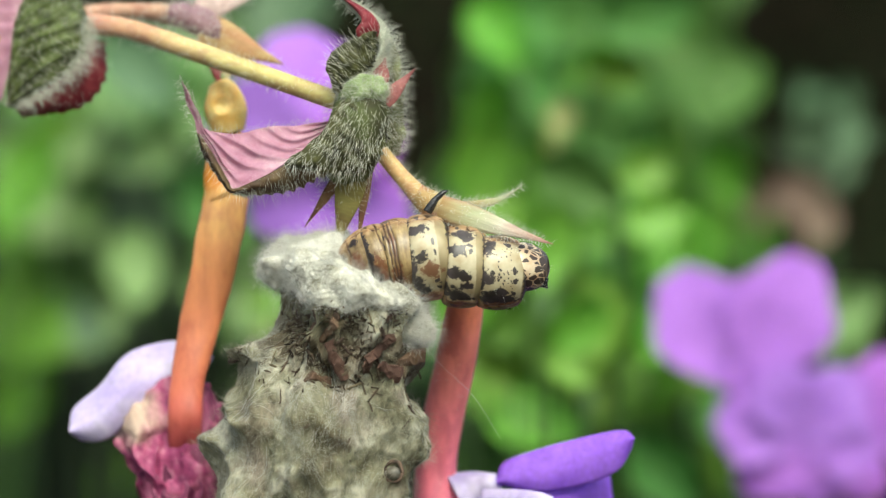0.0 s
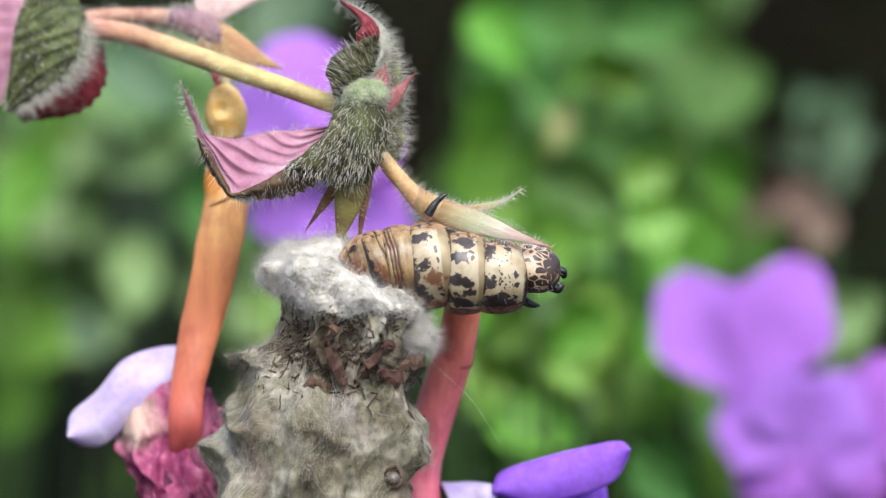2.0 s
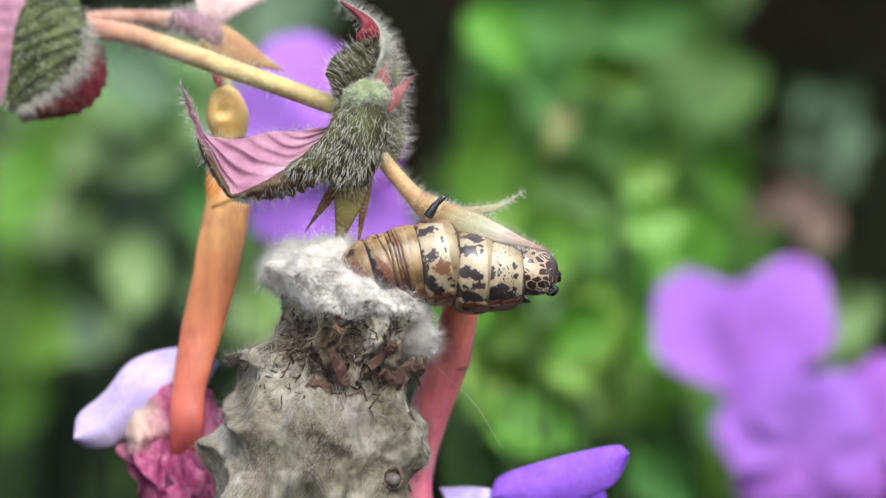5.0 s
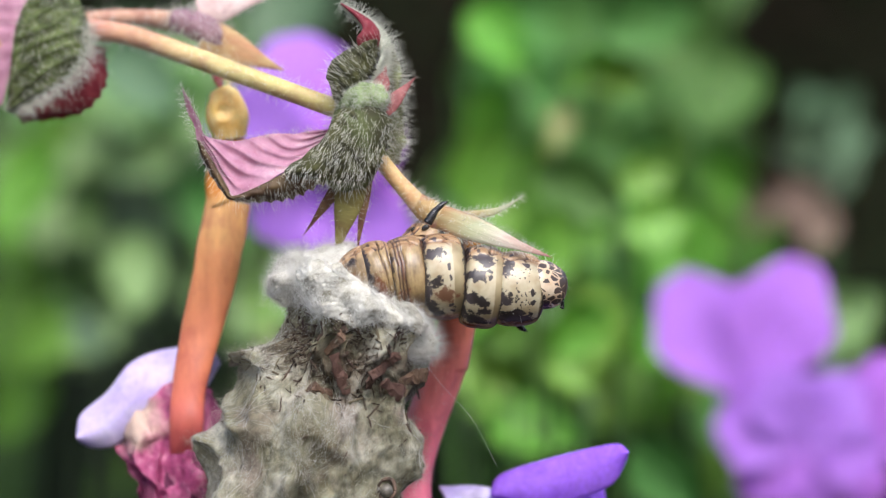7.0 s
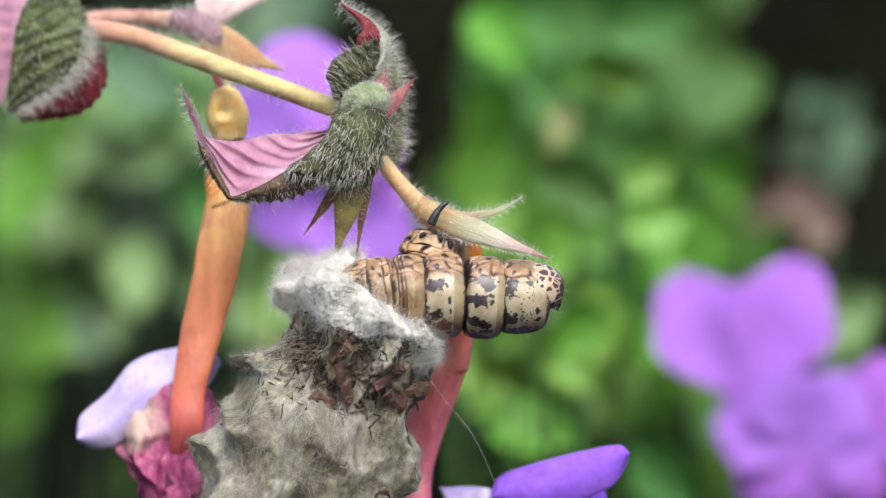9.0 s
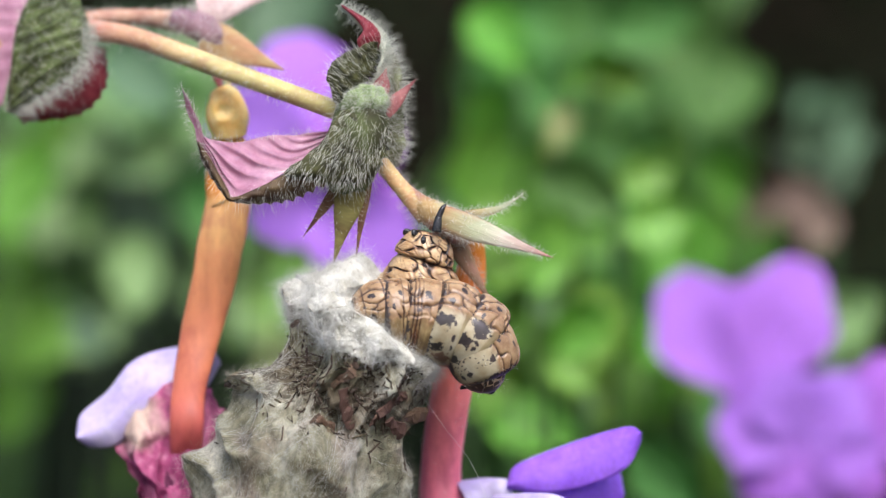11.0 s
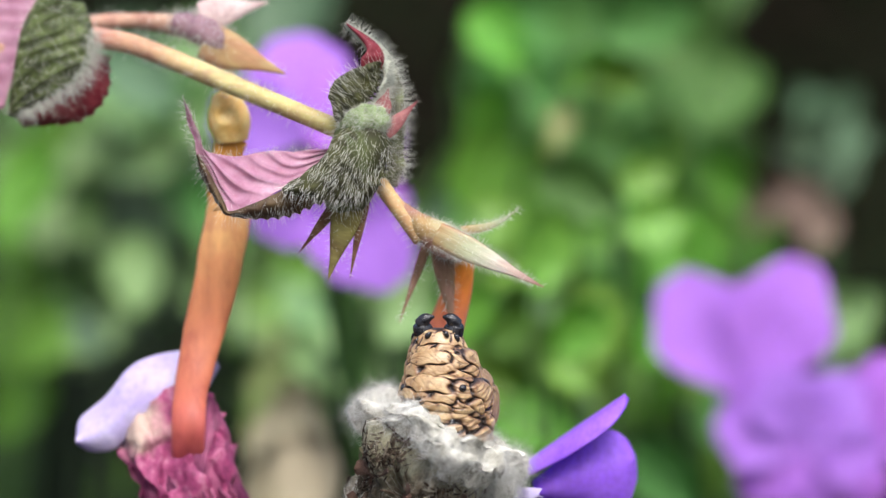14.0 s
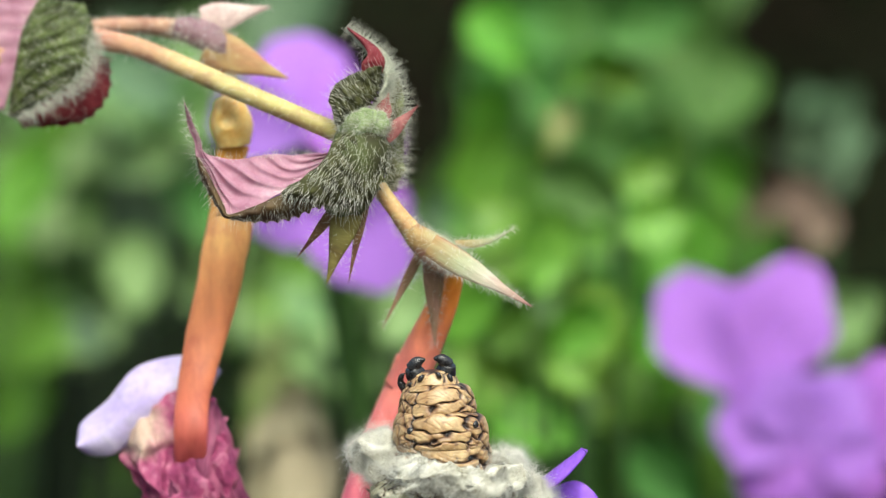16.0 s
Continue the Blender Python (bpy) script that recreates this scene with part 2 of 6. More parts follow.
def plate_skin(name, pale, amber):
    """Back plate: horn-pale or amber skin with dark blots, brown flecks, a tan front rim and a wrinkled flank, laid out by the ring's own marks."""
    n = Nodes(name, 0.36, 0.5, 0.12, 0.0003)
    marks = n.node("ShaderNodeVertexColor")
    marks.layer_name = "marks"
    folds = n.node("ShaderNodeVertexColor")
    folds.layer_name = "folds"
    m = n.node("ShaderNodeSeparateColor")
    n.link(marks.outputs["Color"], m.inputs[0])
    f = n.node("ShaderNodeSeparateColor")
    n.link(folds.outputs["Color"], f.inputs[0])
    fine = n.noise(0.00028, 4, 0.6)
    streak = n.noise(0.0007, 4, 0.6, stretch=(1, 0.22, 0.22), shift=0.2)
    c = n.ramp(n.noise(0.0016, 3, shift=0.1), (0.3, pale[0]), (0.7, pale[1]))
    if amber:
        c = n.mix(0.75, c, n.ramp(streak, (0.36, (0.3, 0.2, 0.14)), (0.5, (0.95, 0.92, 0.88)), (0.64, (1.4, 1.4, 1.35))), "MULTIPLY")
    tan = n.ramp(n.noise(0.0022, 2), (0.35, (0.17, 0.125, 0.06)), (0.65, (0.35, 0.285, 0.155)))
    rim = n.ramp(n.math("ADD", m.outputs[2], n.math("MULTIPLY_ADD", fine, 0.2, -0.1)), (0.44, 0.0), (0.58, 0.9))
    c = n.mix(rim, c, tan)
    flank = n.ramp(n.noise(0.0009, 4, shift=0.5), (0.3, (0.19, 0.1, 0.045)), (0.7, (0.44, 0.3, 0.165)))
    c = n.mix(f.outputs[1], c, flank)
    rough_edge = n.math("MULTIPLY_ADD", n.noise(0.0004, 6, 0.72), 1.7, -0.85)
    c = n.mix(n.ramp(n.math("ADD", m.outputs[1], rough_edge), (0.44, 0.0), (0.58, 0.85)), c, (0.13, 0.042, 0.018))
    ink = n.ramp(n.math("ADD", m.outputs[0], rough_edge), (0.47, 0.0), (0.55, 1.0))
    c = n.mix(n.math("MULTIPLY", ink, 0.96), c, n.ramp(n.noise(0.0012, 3), (0.4, (0.012, 0.009, 0.012)), (0.7, (0.05, 0.038, 0.045))))
    # shade of creases and flank folds put into the colour, over the relief
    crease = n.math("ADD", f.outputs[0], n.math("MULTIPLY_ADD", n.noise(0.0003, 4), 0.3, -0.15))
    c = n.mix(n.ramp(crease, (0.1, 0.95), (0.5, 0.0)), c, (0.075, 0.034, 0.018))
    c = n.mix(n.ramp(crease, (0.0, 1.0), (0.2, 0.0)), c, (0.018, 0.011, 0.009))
    n.colour(c)
    n.bump(n.math("ADD", n.math("MULTIPLY", fine, 0.5), streak), 0.00003, 0.45)
    return n.mat


def fold_skin():
    """Soft wrinkled underside: tan pads parted by dark creases."""
    n = Nodes("wrinkled_tan_skin", 0.34, 0.5, 0.12, 0.0003)
    info = n.node("ShaderNodeVertexColor")
    info.layer_name = "crease"
    c = n.ramp(n.noise(0.0013, 3), (0.3, (0.33, 0.19, 0.08)), (0.7, (0.6, 0.44, 0.24)))
    c = n.mix(0.5, c, n.ramp(n.noise(0.0005, 4, stretch=(1, 1, 2.2), shift=0.3), (0.34, (0.55, 0.45, 0.4)), (0.55, (1.0, 1.0, 1.0)), (0.7, (1.25, 1.22, 1.2))), "MULTIPLY")
    c = n.mix(n.ramp(n.noise(0.0007, 4, shift=0.3), (0.6, 0.0), (0.66, 0.8)), c, (0.06, 0.03, 0.017))
    # browned pad edges and near-black creases: recess shade painted from the pad mask
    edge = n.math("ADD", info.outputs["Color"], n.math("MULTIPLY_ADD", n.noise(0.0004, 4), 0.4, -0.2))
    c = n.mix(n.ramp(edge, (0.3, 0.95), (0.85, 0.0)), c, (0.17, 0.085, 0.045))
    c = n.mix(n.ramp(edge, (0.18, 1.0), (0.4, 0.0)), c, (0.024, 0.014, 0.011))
    n.colour(c)
    n.bump(n.noise(0.0003, 4, 0.6, stretch=(1, 1, 2.0)), 0.00003, 0.7)
    return n.mat


def head_skin():
    """Cream shell under a net of dark spots that runs together at the face."""
    n = Nodes("mottled_head_shell", 0.28, 0.5, 0.1)
    c = n.ramp(n.noise(0.0012, 3, shift=0.2), (0.35, (0.5, 0.34, 0.2)), (0.65, (0.66, 0.55, 0.4)))
    m = n.node("ShaderNodeMapping")
    m.inputs["Scale"].default_value = (0.75, 1.0, 1.0)
    n.link(n.co, m.inputs["Vector"])
    warp = n.node("ShaderNodeTexNoise", Scale=1400.0, Detail=2.0)
    n.link(n.co, warp.inputs["Vector"])
    shift = n.mix(0.00022, m.outputs["Vector"], warp.outputs["Color"], "ADD")
    v = n.node("ShaderNodeTexVoronoi", Scale=1900.0)
    v.feature = "DISTANCE_TO_EDGE"
    n.link(shift, v.inputs["Vector"])
    size = n.math("ADD", n.math("MULTIPLY", n.noise(0.0012, 2, shift=0.6), -0.5), n.math("MULTIPLY_ADD", n.axes()[0], -70.0, 0.31))
    spot = n.ramp(n.math("SUBTRACT", v.outputs["Distance"], size), (0.0, 0.0), (0.035, 1.0))
    c = n.mix(n.math("MULTIPLY", spot, 0.95), c, (0.03, 0.019, 0.02))
    n.colour(c)
    return n.mat


FOLD_SKIN = fold_skin()
HEAD_SKIN = head_skin()


def felt():
    n = Nodes("grey_silk_felt", 0.9, 0.12, 0.1)
    big = n.noise(0.0042, 3, shift=0.013)
    c = n.ramp(big, (0.36, (0.13, 0.115, 0.068)), (0.46, (0.235, 0.222, 0.145)), (0.54, (0.34, 0.325, 0.235)), (0.64, (0.53, 0.515, 0.42)))
    c = n.mix(n.ramp(n.noise(0.006, 2, shift=0.7), (0.54, 0.0), (0.64, 0.6)), c, (0.3, 0.24, 0.21))
    # bark dust caught in a band below the collar, with the hollows' shade painted in
    band = n.math("ABSOLUTE", n.math("MULTIPLY_ADD", n.axes()[2], 260.0, 1.05))
    dust_shade = n.math("SUBTRACT", n.math("MULTIPLY", n.noise(0.0022, 5, 0.7, shift=0.4), 2.2), n.math("MULTIPLY", band, 0.8))
    dust_shade = n.math("SUBTRACT", dust_shade, n.math("MULTIPLY", n.math("MAXIMUM", n.math("MULTIPLY_ADD", n.axes()[0], -160.0, -1.0), 0.0), 2.0))
    c = n.mix(n.ramp(dust_shade, (0.65, 0.0), (1.05, 0.8)), c, (0.095, 0.07, 0.047))
    fibre = n.noise(0.0009, 9, 0.8, stretch=(1, 1, 0.55))
    c = n.mix(0.9, c, n.ramp(fibre, (0.35, 0.3), (0.48, 0.95), (0.64, 1.65)), "MULTIPLY")
    n.colour(c)
    n.bump(fibre, 0.0005, 1.0)
    return n.mat


FELT = felt()
FLUFF = blotchy("white_silk_fluff", (0.87, 0.86, 0.79), (0.96, 0.955, 0.92), 0.0015, 0.8, 0.1, fine=0.01, thin=0.35)
RESIN = blotchy("grey_resin", (0.08, 0.07, 0.055), (0.18, 0.165, 0.135), 0.0006, 0.25, 0.5)
FLUFF_BASE = blotchy("white_silk_mat", (0.3, 0.285, 0.215), (0.74, 0.725, 0.65), 0.0011, 0.95, 0.02, fine=0.0004, relief=0.00008)
FIBRE = blotchy("grey_silk_fibre", (0.3, 0.29, 0.2), (0.72, 0.71, 0.61), 0.0032, 0.8, 0.1, thin=0.3, lo=0.4, hi=0.6)
SILK = blotchy("pale_silk_thread", (0.52, 0.51, 0.44), (0.74, 0.73, 0.68), 0.002, 0.7, 0.2, thin=0.3)
BARK = blotchy("reddish_bark_chip", (0.035, 0.02, 0.014), (0.2, 0.115, 0.08), 0.0005, 0.75, 0.25, stretch=(1, 1, 0.25), vary=0.7)
TWIG = blotchy("brown_bark_bit", (0.024, 0.016, 0.011), (0.13, 0.083, 0.06), 0.0005, 0.8, stretch=(1, 1, 0.2), vary=0.8)


def litter_skin():
    """Crumbs of bark, straw and lichen, each of its own tone."""
    n = Nodes("bark_litter", 0.85, 0.15)
    geo = n.node("ShaderNodeNewGeometry")
    c = n.ramp(geo.outputs["Random Per Island"], (0.0, (0.016, 0.011, 0.008)), (0.4, (0.05, 0.034, 0.022)), (0.75, (0.11, 0.085, 0.06)), (0.92, (0.17, 0.15, 0.11)), (1.0, (0.32, 0.29, 0.22)))
    c = n.mix(0.5, c, n.ramp(n.noise(0.0003, 4), (0.3, 0.5), (0.7, 1.3)), "MULTIPLY")
    n.colour(c)
    return n.mat


LITTER = litter_skin()
STRAW = blotchy("straw_bit", (0.09, 0.07, 0.042), (0.21, 0.17, 0.105), 0.0006, 0.8, vary=0.8)


# ---- building helpers ----
def at(u, v, y=0.0):
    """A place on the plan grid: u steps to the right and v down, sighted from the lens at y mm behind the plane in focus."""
    k = 1 + y * 0.001 / D
    return Vector(((u - 784) * U * k, y * 0.001, HC + (441 - v) * U * k))


def spline(points, n):
    """n places evenly spread along a smooth curve through points (numbers of any length)."""
    p = np.array([tuple(q) for q in points], float)
    if len(p) == 2:
        s = np.linspace(0, 1, n)[:, None]
        return p[0] * (1 - s) + p[1] * s
    q = np.vstack([2 * p[0] - p[1], p, 2 * p[-1] - p[-2]])
    out = []
    for s in np.linspace(0, len(p) - 1 - 1e-9, n):
        i = int(s)
        f = s - i
        a, b, c, d = q[i:i + 4]
        out.append(0.5 * (2 * b + (c - a) * f + (2 * a - 5 * b + 4 * c - d) * f * f + (3 * b - a - 3 * c + d) * f ** 3))
    return np.array(out)


def mesh(name, verts, faces, mat, smooth=True):
    me = bpy.data.meshes.new(name)
    me.from_pydata([tuple(v) for v in verts], [], [tuple(int(i) for i in f) for f in faces])
    me.materials.append(mat)
    if smooth:
        me.polygons.foreach_set("use_smooth", [True] * len(me.polygons))
    me.update()
    return me


def part(name, geo, mat, parent=None, label="", smooth=True):
    """One mesh object, under a thing or a part."""
    ob = new(name, mesh(name, geo[0], geo[1], mat, smooth))
    ob.parent = parent
    return tagged(ob, label)


def empty(name, place, label, category, group=""):
    ob = new(name)
    ob.empty_display_size = 0.002
    ob.matrix_basis = Matrix.Translation(place)
    return tagged(ob, label, category, group)


def join(*geos):
    verts, faces, k = [], [], 0
    for v, f in geos:
        verts.append(np.asarray(v, float))
        faces += [tuple(i + k for i in face) for face in f]
        k += len(v)
    return np.vstack(verts), faces


def lumps(v, size, depth, seed=0.0):
    """Push places about by smooth noise."""
    return np.array([np.array(p) + depth * np.array(noise.noise_vector(Vector(p) / size + Vector((seed, seed * 1.7, -seed)))) for p in v])


def tube(points, radii, n=14, rows=24, flat=1.0):
    """A rounded rod along a smooth curve, closed at both ends."""
    c = spline(points, rows)
    r = spline([(x,) for x in radii], rows)[:, 0]
    tangent = np.gradient(c, axis=0)
    tangent /= np.linalg.norm(tangent, axis=1)[:, None] + 1e-12
    side = np.cross(tangent[0], (0.13, 0.97, 0.21))
    verts, faces = [], []
    a = np.arange(n) / n * 2 * math.pi
    for i in range(rows):
        side = side - tangent[i] * side.dot(tangent[i])
        side /= np.linalg.norm(side)
        up = np.cross(tangent[i], side)
        verts.append(c[i] + r[i] * (np.cos(a)[:, None] * side + flat * np.sin(a)[:, None] * up))
    verts = np.vstack(verts + [c[:1], c[-1:]])
    for i in range(rows - 1):
        for j in range(n):
            k = (j + 1) % n
            faces.append((i * n + j, i * n + k, (i + 1) * n + k, (i + 1) * n + j))
    e = rows * n
    faces += [(e, (j + 1) % n, j) for j in range(n)]
    faces += [(e + 1, e - n + j, e - n + (j + 1) % n) for j in range(n)]
    return verts, faces


def loft(edge_a, edge_b, nu=28, nv=12, bulge=0.0, ridges=0, ridge=0.0, thick=0.00012, saw=0.0, slant=0.0):
    """A thin leaf or petal with thickness, spanned between two edges; it bulges towards the lens and may be ridged by veins."""
    a, b = spline(edge_a, nu), spline(edge_b, nu)
    s = np.linspace(0, 1, nv)
    front = np.zeros((nu, nv, 3))
    for i in range(nu):
        w = (i / (nu - 1))
        p = a[i] * (1 - s[:, None]) + b[i] * s[:, None]
        if saw:
            p = p + (b[i] - a[i]) * (saw * (2 * (i % 3 == 0) - 1) * (s[:, None] ** 6))
        p[:, 1] -= bulge * np.sin(math.pi * s)
        if ridges:
            p[:, 1] += ridge * np.abs(np.sin(math.pi * (ridges * w - slant * s + 0.5 * noise.noise(Vector((w * 4, 0.3, ridges)))))) * np.sin(math.pi * np.clip(s * 0.9 + 0.1, 0, 1))
        front[i] = p
    front = front.reshape(-1, 3)
    rear = front + np.array((0, thick, 0))
    faces = []
    m = nu * nv
    for i in range(nu - 1):
        for j in range(nv - 1):
            q = (i * nv + j, (i + 1) * nv + j, (i + 1) * nv + j + 1, i * nv + j + 1)
            faces.append(q)
            faces.append(tuple(m + k for k in reversed(q)))
    ring = [i * nv for i in range(nu)] + [(nu - 1) * nv + j for j in range(1, nv)] + [i * nv + nv - 1 for i in range(nu - 2, -1, -1)] + [j for j in range(nv - 2, 0, -1)]
    for i, j in zip(ring, ring[1:] + ring[:1]):
        faces.append((j, i, m + i, m + j))
    return np.vstack([front, rear]), faces


def pick(geo, count, rng, keep=None):
    """Places and normals spread over a surface."""
    v, f = np.asarray(geo[0]), geo[1]
    tri = np.array([t for q in f for t in ((q[0], q[1], q[2]),) + (((q[0], q[2], q[3]),) if len(q) == 4 else ())])
    a, b, c = v[tri[:, 0]], v[tri[:, 1]], v[tri[:, 2]]
    cr = np.cross(b - a, c - a)
    area = np.linalg.norm(cr, axis=1)
    if keep is not None:
        area = area * np.array([keep(p) for p in (a + b + c) / 3])
    k = rng.choice(len(tri), count, p=area / area.sum())
    s, t = rng.random(count), rng.random(count)
    flip = s + t > 1
    s[flip], t[flip] = 1 - s[flip], 1 - t[flip]
    place = a[k] + (b - a)[k] * s[:, None] + (c - a)[k] * t[:, None]
    normal = cr[k] / (np.linalg.norm(cr[k], axis=1)[:, None] + 1e-12)
    return place, normal


def strands(place, normal, rng, length, radius, curl=0.2, lean=(0, 0, 0), steps=3, spread=0.35, stand=1.0):
    """Fine tapered hairs, three-sided, that stand on the places and bend as they rise."""
    n = len(place)
    stray = rng.normal(size=(n, 3))
    if stand < 0.3:      # matted: the hairs lie along the surface
        stray -= normal * (stray * normal).sum(1)[:, None]
    way = stand * normal + spread * stray + np.array(lean)
    way /= np.linalg.norm(way, axis=1)[:, None]
    size = length * (0.5 + rng.random(n))[:, None] / steps
    side = np.cross(way, rng.normal(size=(n, 3)))
    side /= np.linalg.norm(side, axis=1)[:, None]
    other = np.cross(way, side)
    rows, p = [], place - way * radius
    bend = curl * rng.normal(size=(n, 3))
    for i in range(steps + 1):
        r = radius * (1 - 0.85 * i / steps)
        for k in range(3):
            g = 2 * math.pi * k / 3
            rows.append(p + r * (math.cos(g) * side + math.sin(g) * other))
        way = way + bend + 0.5 * curl * rng.normal(size=(n, 3))
        way /= np.linalg.norm(way, axis=1)[:, None]
        p = p + way * size
    v = np.stack(rows, 1)
    per = 3 * (steps + 1)
    face = [(3 * i + k, 3 * i + (k + 1) % 3, 3 * i + 3 + (k + 1) % 3, 3 * i + 3 + k) for i in range(steps) for k in range(3)]
    faces = (np.arange(n)[:, None, None] * per + np.array(face)[None]).reshape(-1, 4)
    return v.reshape(-1, 3), faces


def hairy(name, geo, parent, count, seed, length=0.0009, radius=0.000022, mat=None, keep=None, lean=(0, 0, 0), curl=0.12, spread=0.2, label="fine white hairs", stand=1.0, steps=3):
    rng = np.random.default_rng(seed)
    p, n = pick(geo, count, rng, keep)
    ob = part(name, strands(p, n, rng, length, radius, curl, lean, steps, spread, stand), mat or HAIR, parent, label)
    return tagged(ob, kind="stuff")


def fringe(name, points, way, parent, count, seed, length=0.0011, radius=0.00002):
    """Hairs in a row along an edge."""
    rng = np.random.default_rng(seed)
    p = spline(points, count) + rng.normal(size=(count, 3)) * 0.00012
    ob = part(name, strands(p, np.tile(np.array(way, float), (count, 1)), rng, length, radius, 0.15, (0, 0, 0), 3, 0.25), HAIR, parent, "row of white hairs")
    return tagged(ob, kind="stuff")


def turned(place, clockwise=0.0, spin=0.0, nod=0.0):
    """A pose: clockwise lean as the lens sees it, spin about its own length, nod towards the lens."""
    return Matrix.Translation(place) @ pose(0, 0, 0, 0, clockwise, 0) @ pose(0, 0, 0, nod, 0, 0) @ pose(0, 0, 0, 0, 0, spin)


# ---- ground: dark garden soil with shade in its colour, rising to a bank behind the plants ----
def build_ground():
    xs = np.concatenate([np.linspace(-40, -1.0, 12), np.linspace(-0.9, 0.9, 90), np.linspace(1.0, 40, 12)])
    ys = np.concatenate([np.linspace(-40, -0.7, 10), np.linspace(-0.6, 1.2, 90), np.linspace(1.4, 40, 10)])
    verts, faces = [], []
    for y in ys:
        for x in xs:
            bank = 0.55 * (1 / (1 + math.exp(-(y - 0.75) * 14)))
            z = bank + 0.012 * noise.noise(Vector((x * 9, y * 9, 0))) + 0.006 * noise.noise(Vector((x * 40, y * 40, 3)))
            verts.append((x, y, z))
    w = len(xs)
    for i in range(len(ys) - 1):
        for j in range(w - 1):
            faces.append((i * w + j, i * w + j + 1, (i + 1) * w + j + 1, (i + 1) * w + j))
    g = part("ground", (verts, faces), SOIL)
    tagged(g, "dark crumbly garden soil rising to a bank, shade in its colour", "ground", kind="structure")


# ---- leafy plants and violet flowers out of focus behind ----
def leaf_mesh(name, mat, long, wide, cup, seed):
    """A blunt oval leaf along local z, cupped, with a midrib."""
    nu, nv = 12, 9
    verts, faces = [], []
    for i in range(nu):
        s = i / (nu - 1)
        w = wide * (math.sin(math.pi * min(1, s * 0.93 + 0.05)) ** 0.6) * (0.75 + 0.4 * s) * 0.5
        for j in range(nv):
            c = 2 * j / (nv - 1) - 1
            y = cup * (c * c * wide + 0.8 * s * s * long) - 0.03 * wide * math.exp(-(c * 6) ** 2)
            y += 0.04 * wide * noise.noise(Vector((s * 4, c * 3, seed)))
            verts.append((c * w, -y, s * long))
    m = len(verts)
    verts += [(x, y + 0.0003, z) for x, y, z in verts]
    for i in range(nu - 1):
        for j in range(nv - 1):
            q = (i * nv + j, i * nv + j + 1, (i + 1) * nv + j + 1, (i + 1) * nv + j)
            faces.append(q)
            faces.append(tuple(m + k for k in reversed(q)))
    return mesh(name, verts, faces, mat)


def plant(base_u, y, leaves, mats, label, seed, low=0.0, group="leafy plants"):
    """A leafy plant: stalks from the soil to each leaf; leaves as (u, v, size, turn)."""
    rng = random.Random(seed)
    foot = at(base_u, 441, y)
    foot.z = low
    thing = empty("leafy_plant", foot, label, "plant", group)
    rods, kinds = [], [leaf_mesh("leaf", m, 1.0, 0.76, 0.18, seed + i) for i, m in enumerate(mats)]
    for u, v, size, turn in leaves:
        deep = y + rng.uniform(-18, 28)
        k = 1 + deep * 0.001 / D
        long = size * U * k * 1.15
        mid = at(u, v, deep)
        way = Vector((math.sin(radians(turn)), 0.0, math.cos(radians(turn))))
        heel = mid - way * long * 0.5
        lf = new("leaf", kinds[rng.randrange(len(kinds))])
        lf.parent = thing
        lf.matrix_basis = Matrix.Translation(heel - foot) @ pose(0, 0, 0, 0, turn, 0) @ pose(0, 0, 0, rng.uniform(-38, 5), 0, rng.uniform(-35, 35)) @ Matrix.Scale(long, 4)
        h = heel - foot
        rods.append(tube([(0, 0, -0.004), (h.x * 0.25, h.y * 0.2, h.z * 0.55), (h.x * 0.85, h.y * 0.9, h.z * 0.92), tuple(h)], [0.0006, 0.0005, 0.0004, 0.0003], 7, 14))
    part("stalk", join(*rods), BG_SHADE_STEM if BG_GREY in mats or BG_PALE in mats else BG_STEM, thing)
    return thing


